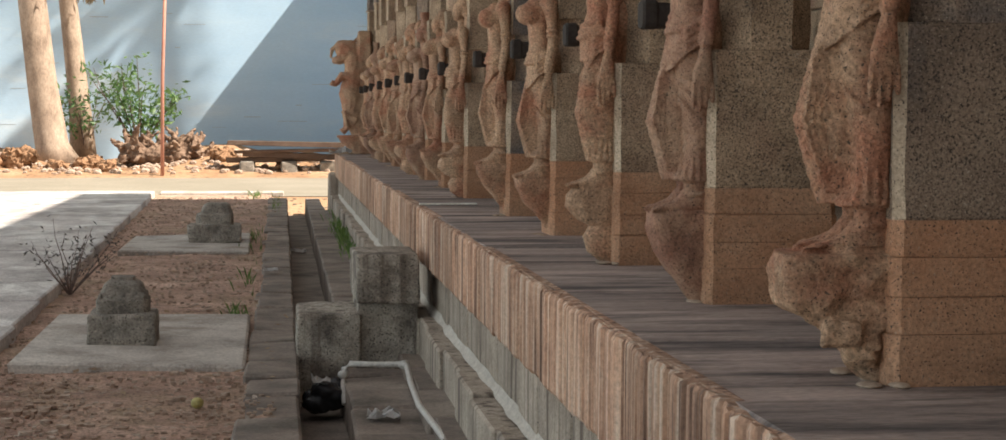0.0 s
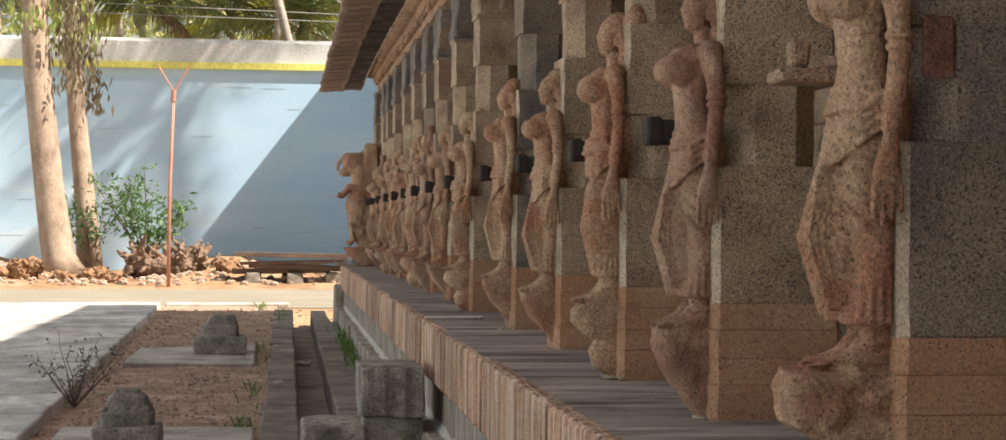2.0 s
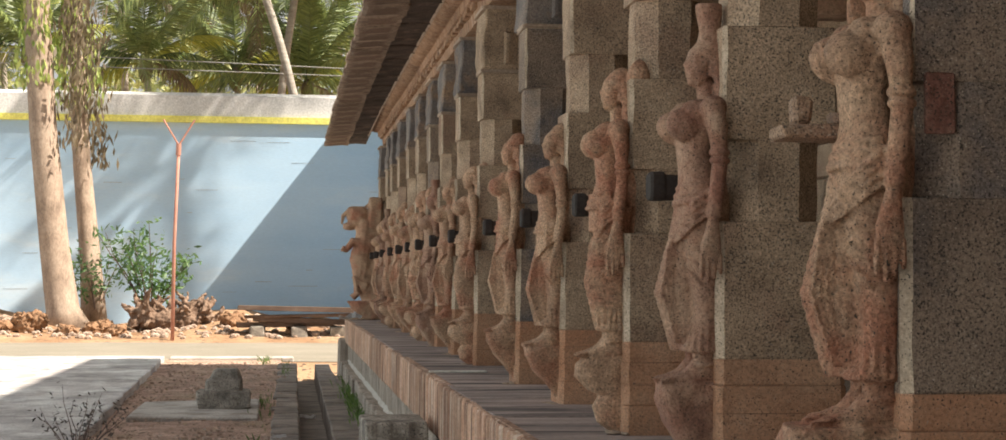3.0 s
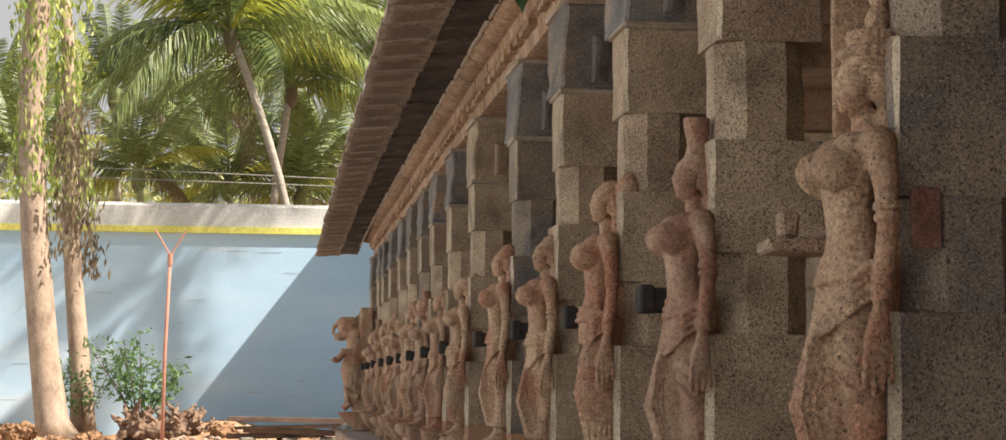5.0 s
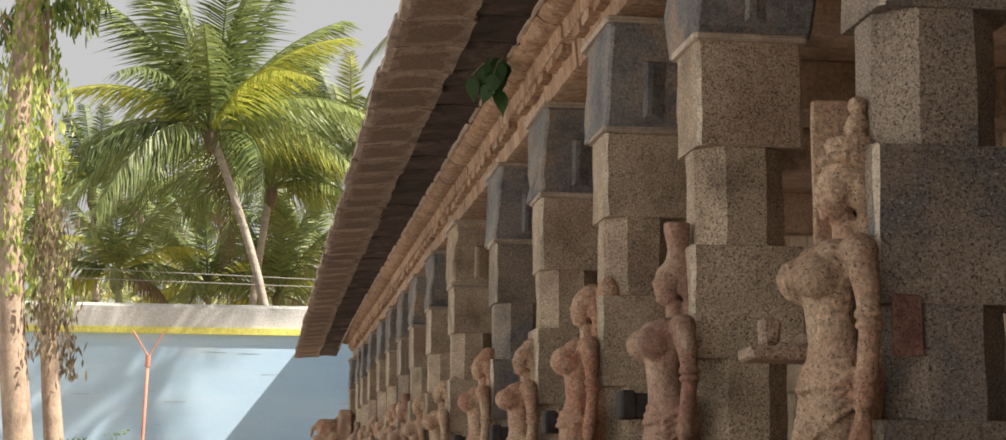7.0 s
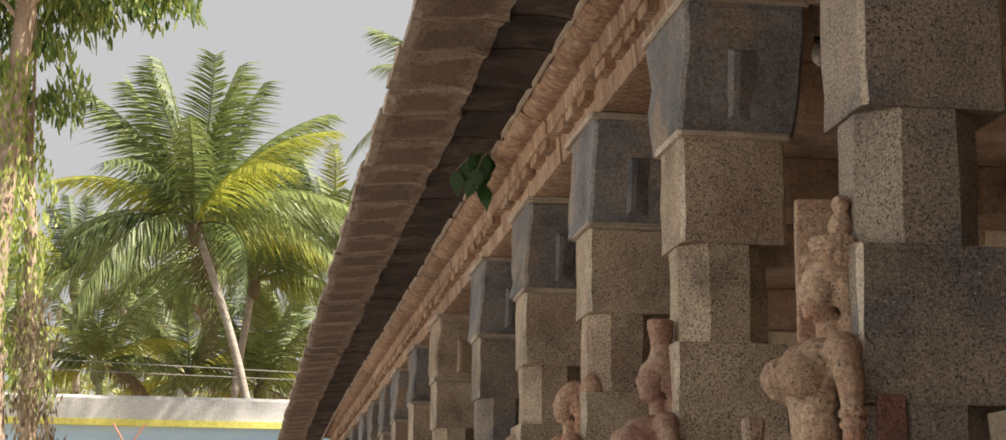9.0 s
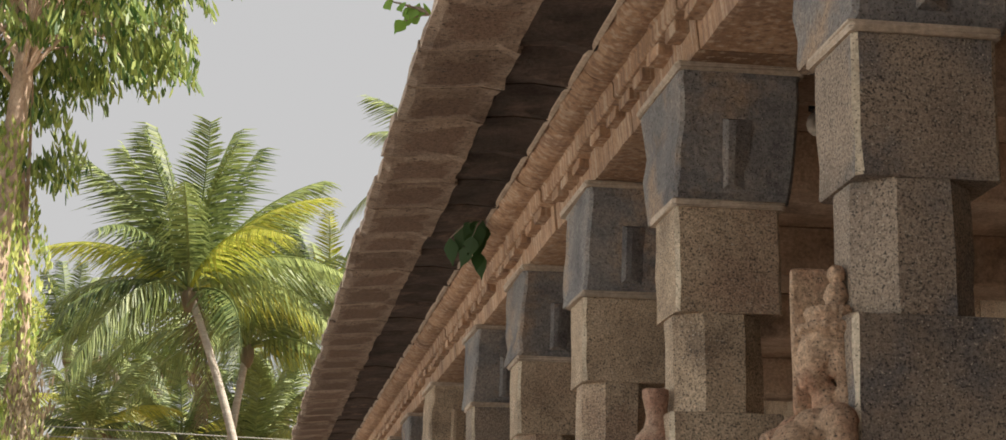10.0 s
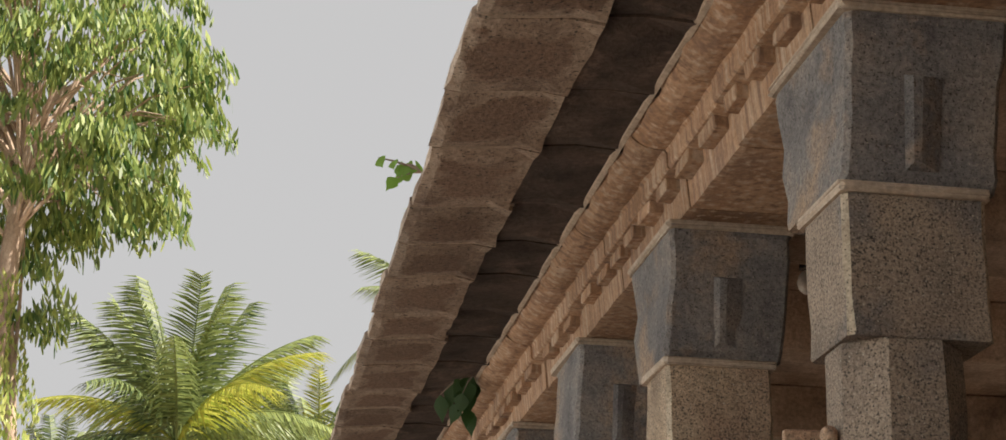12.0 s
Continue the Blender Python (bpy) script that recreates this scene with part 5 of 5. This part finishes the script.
def drooping_tree(base, path, radii, crown_c, crown_r, sprays, seed, label, vine=(0, 0, 0)):
    """A tall trunk with limbs and a crown of hanging leaf sprays."""
    r = random.Random(seed)
    root = empty("tree", pose(*base))
    bm = bmesh.new()
    tube(bm, path, radii, 12)
    part("trunk", bm, bark, root, "pale ringed trunk", smooth=True)
    bm, bl = bmesh.new(), bmesh.new()
    top = Vector(path[-1])
    for k in range(sprays):
        a, q = r.uniform(0, 6.28), r.uniform(-.9, 1)
        rr = (0.35 + 0.65 * r.random() ** .5)
        tip = Vector(crown_c) + Vector((math.cos(a) * crown_r[0] * rr * math.sqrt(1 - q * q * .8), math.sin(a) * crown_r[1] * rr * math.sqrt(1 - q * q * .8), q * crown_r[2]))
        start = Vector(path[-2]).lerp(top, r.random()) + Vector((0, 0, r.uniform(-.5, 1.0)))
        p = [start.lerp(tip, t) + Vector((0, 0, 0.9 * math.sin(math.pi * t))) for t in (0, .33, .66, 1)]
        if k % 3 == 0:
            tube(bm, p, [0.07, 0.05, 0.03, 0.012], 5)
        out = (tip - start)
        out.z = 0
        out = out.normalized() if out.length > 0.1 else Vector((1, 0, 0))
        side = Vector((-out.y, out.x, 0))
        for j in range(46):
            t = j / 45
            c = tip + out * (0.9 * (t - .5)) + Vector((0, 0, 0.25 - 0.55 * t * t)) + side * r.uniform(-.5, .5) + Vector((0, 0, r.uniform(-.35, .12)))
            u = (Vector((0, 0, -1)) + out * r.uniform(-.3, .6) + side * r.uniform(-.5, .5)).normalized() * r.uniform(.14, .30)
            w = u.cross(Vector((r.uniform(-1, 1), r.uniform(-1, 1), .2))).normalized() * r.uniform(.03, .065)
            bl.faces.new([bl.verts.new(c + v) for v in (-u, -u * .1 + w, u + w * .5, u - w * .4, -u * .1 - w)])
    tagged(part("branchwork", bm, bark, root), kind="stuff")
    part("crown", bl, tree_green, root, "drooping green foliage")
    if vine[2]:
        bv = bmesh.new()
        for k in range(vine[2]):
            z = r.uniform(vine[0], vine[1])
            i = max(j for j in range(len(path)) if path[j][2] <= z)
            i = min(i, len(path) - 2)
            f = (z - path[i][2]) / (path[i + 1][2] - path[i][2])
            c = Vector(path[i]).lerp(Vector(path[i + 1]), f)
            a = r.uniform(0, 6.28)
            dens = 0.30 + 0.35 * r.random() * (0.6 + 0.6 * math.sin(z * 1.3))
            c += Vector((math.cos(a), math.sin(a), 0)) * dens
            u = Vector((r.uniform(-.4, .4), r.uniform(-.4, .4), -1)).normalized() * r.uniform(.07, .17)
            w = u.cross(Vector((r.uniform(-1, 1), r.uniform(-1, 1), .1))).normalized() * r.uniform(.025, .055)
            bv.faces.new([bv.verts.new(c + v) for v in (-u, w, u, -w)])
        part("vine", bv, vine_green, root, "climbing vine with green and dead leaves")
        bv = bmesh.new()
        for k in range(vine[2] // 3):
            z = r.uniform(vine[0] - 1.5, vine[0] + 2.5)
            c = Vector(path[0]).lerp(Vector(path[-1]), max(0, z) / path[-1][2]) + Vector((r.gauss(0.25, .22), r.gauss(0, .3), 0))
            c.z = z
            u = Vector((r.uniform(-.4, .4), r.uniform(-.4, .4), -1)).normalized() * r.uniform(.08, .2)
            w = u.cross(Vector((r.uniform(-1, 1), r.uniform(-1, 1), .1))).normalized() * r.uniform(.02, .05)
            bv.faces.new([bv.verts.new(c + v) for v in (-u, w, u, -w)])
        part("dead_leaves", bv, palm_dry, root, "hanging brown dead leaves")
    return tagged(root, label, "tree", "trees by the wall")


tree_green = leaf_material("tree_leaf", (0.04, 0.11, 0.03), (0.40, 0.48, 0.14))
vine_green = leaf_material("vine_leaf", (0.18, 0.28, 0.05), (0.56, 0.60, 0.20))
drooping_tree((-5.45, 45, 0.2), [(0.16, 0, 0), (0.06, 0, 0.5), (-0.16, 0, 2), (-0.48, 0, 5), (-0.68, 0, 8), (-0.55, 0, 11.5), (-0.3, 0, 15.5), (-0.2, 0, 18.5)], [0.62, 0.42, 0.37, 0.34, 0.32, 0.3, 0.26, 0.15],
              (-0.1, 0, 19.5), (5.2, 4.2, 4.1), 340, 3, "tall pale-barked tree with drooping crown and vines", (6.0, 14.5, 1500))
drooping_tree((-4.75, 46.2, 0.3), [(0, 0, 0), (-0.1, 0, 1.5), (-0.35, 0, 4), (-0.55, 0, 7), (-0.65, 0, 10), (-0.9, 0, 13)], [0.34, 0.27, 0.23, 0.2, 0.17, 0.1],
              (-1.6, 0, 14.6), (2.0, 2.0, 1.6), 30, 4, "slimmer pale tree hung with vines beside another", (5.5, 13, 1300))

# ---- debris before the wall ----
stump_mat = make_material("dead_wood", [(0.11, 0.07, 0.05), (0.20, 0.13, 0.09), (0.28, 0.195, 0.14)], 4, 30, stretch=(1, 1, .4), bump=0.7)
bm = bmesh.new()
r = random.Random(12)
ellipsoid(bm, (0, 0, 0.1), (0.95, 0.5, 0.3))
for k in range(60):
    a = r.uniform(0, 6.28)
    s = Vector((r.uniform(-1.0, 1.0), r.uniform(-.4, .4), r.uniform(0, .35)))
    e = s + Vector((math.cos(a) * r.uniform(.1, .6), math.sin(a) * .4, r.uniform(-.15, .62)))
    tube(bm, [s, s.lerp(e, .5) + Vector((r.uniform(-.1, .1), 0, .06)), e], [0.12, 0.07, 0.035], 6)
ob = new("tree_stump", fused("tree_stump", bm, stump_mat, 0.028, 0.05, 3))
ob.matrix_basis = pose(-2.7, 44.2, 0.35)
tagged(ob, "uprooted dead tree stump with tangled roots", "stump")
dirt_mat = make_material("dirt_clod", [(0.24, 0.135, 0.075), (0.34, 0.20, 0.115)], 4, 30, bump=0.6)
for k, (x, y, s) in enumerate(((-6.0, 43.6, .45), (-6.6, 43.2, .3), (-5.1, 43.3, .25), (-7.2, 43.8, .4), (-1.2, 43.6, .3), (-0.6, 43.2, .22), (-3.9, 43.1, .25), (0.2, 43.0, .2), (-4.4, 44.2, .35))):
    bm = bmesh.new()
    for j in range(6):
        ellipsoid(bm, (r.uniform(-.6, .6) * s, r.uniform(-.5, .5) * s, r.uniform(0, .5) * s), (s * .6, s * .5, s * .45))
    ob = new("dirt_clod", fused("dirt_clod", bm, dirt_mat, 0.035, 0.09, k * 3.1))
    ob.location = (x, y, ground_height(x, y) + 0.03)
    tagged(ob, "orange dirt clod heaped before the wall", "dirt heap", "heaps before the wall")
bm = bmesh.new()
for k in range(420):
    x, y = r.uniform(-9, 1.8), r.uniform(42.2, 45)
    s = r.uniform(.03, .11)
    g = bmesh.ops.create_icosphere(bm, subdivisions=1, radius=s)
    for v in g["verts"]:
        v.co = Vector((v.co.x * r.uniform(.8, 1.3), v.co.y, v.co.z * .7)) + Vector((x, y, ground_height(x, y) + s * .3))
tagged(part("rubble", bm, pebble_mat), "loose stones and rubble on the dirt bank", "rubble", kind="stuff")
# dark old wood, darkened further to carry the shade over the pile
plank_mat = make_material("old_plank", [(0.07, 0.05, 0.04), (0.13, 0.09, 0.07), (0.2, 0.15, 0.12)], 3, 40, stretch=(.4, 1, 1))
for k, (x0, x1, z, rot, h) in enumerate(((-1.05, 1.7, 0.78, 1.0, 0.10), (-0.9, 1.9, 0.62, -1.5, 0.09), (-0.7, 1.6, 0.50, 2, 0.12), (-1.1, 1.2, 0.40, -1, 0.10))):
    bm = bmesh.new()
    block(bm, -(x1 - x0) / 2, (x1 - x0) / 2, -0.2, 0.2, -h / 2, h / 2, 0.012, 0.02, r)
    ob = part("plank", bm, plank_mat)
    ob.matrix_basis = pose((x0 + x1) / 2, 42.6 + 0.12 * k, z, 0, rot, 2 * k - 3)
    tagged(ob, "weathered brown plank stacked on rubble", "plank", "stacked planks")
for k, x in enumerate((-0.6, 0.4, 1.3)):
    bm = bmesh.new()
    block(bm, x - .18, x + .18, 42.5, 43.1, -0.1, 0.36, 0.03, 0.03, r)
    tagged(part("prop_stone", bm, block_dark), "rough stone propping up the stacked planks", "stone block", "props under the planks")

# lamp pole with forked top
rust = make_material("rust_paint", [(0.36, 0.16, 0.12), (0.46, 0.24, 0.18)], 6, 40, rough=0.6, bump=0.1)
pole = empty("pole", pose(-2.54, 42.0, 0))
bm = bmesh.new()
tube(bm, [(0, 0, -0.2), (0.02, 0, 2.3), (0.1, 0, 4.55)], [0.045, 0.042, 0.04], 10)
part("shaft", bm, rust, pole, smooth=True)
bm = bmesh.new()
tube(bm, [(0.09, 0, 4.35), (0.1, 0, 4.62)], 0.062, 10)
part("collar", bm, rust, pole)
for s in (-1, 1):
    bm = bmesh.new()
    tube(bm, [(0.1, 0, 4.58), (0.1 + s * 0.36, 0, 5.18)], 0.022, 8)
    part("fork_arm", bm, rust, pole)
tagged(pole, "slender reddish metal pole with a forked top", "pole")

# wires above the wall
wire_mat = make_material("wire_grey", [(0.30, 0.29, 0.27), (0.4, 0.39, 0.37)], 9, 20, vary=0)
for z0, z1 in ((8.38, 8.1), (8.05, 7.86)):
    bm = bmesh.new()
    tube(bm, [(-30 + 60 * t, 56, z0 + (z1 - z0) * (t * 6 - 2.16) + 0.0) for t in [k / 12 for k in range(13)]], 0.018, 5)
    tagged(part("wire", bm, wire_mat), "thin overhead wire strung above the wall", "wire", "overhead wires")
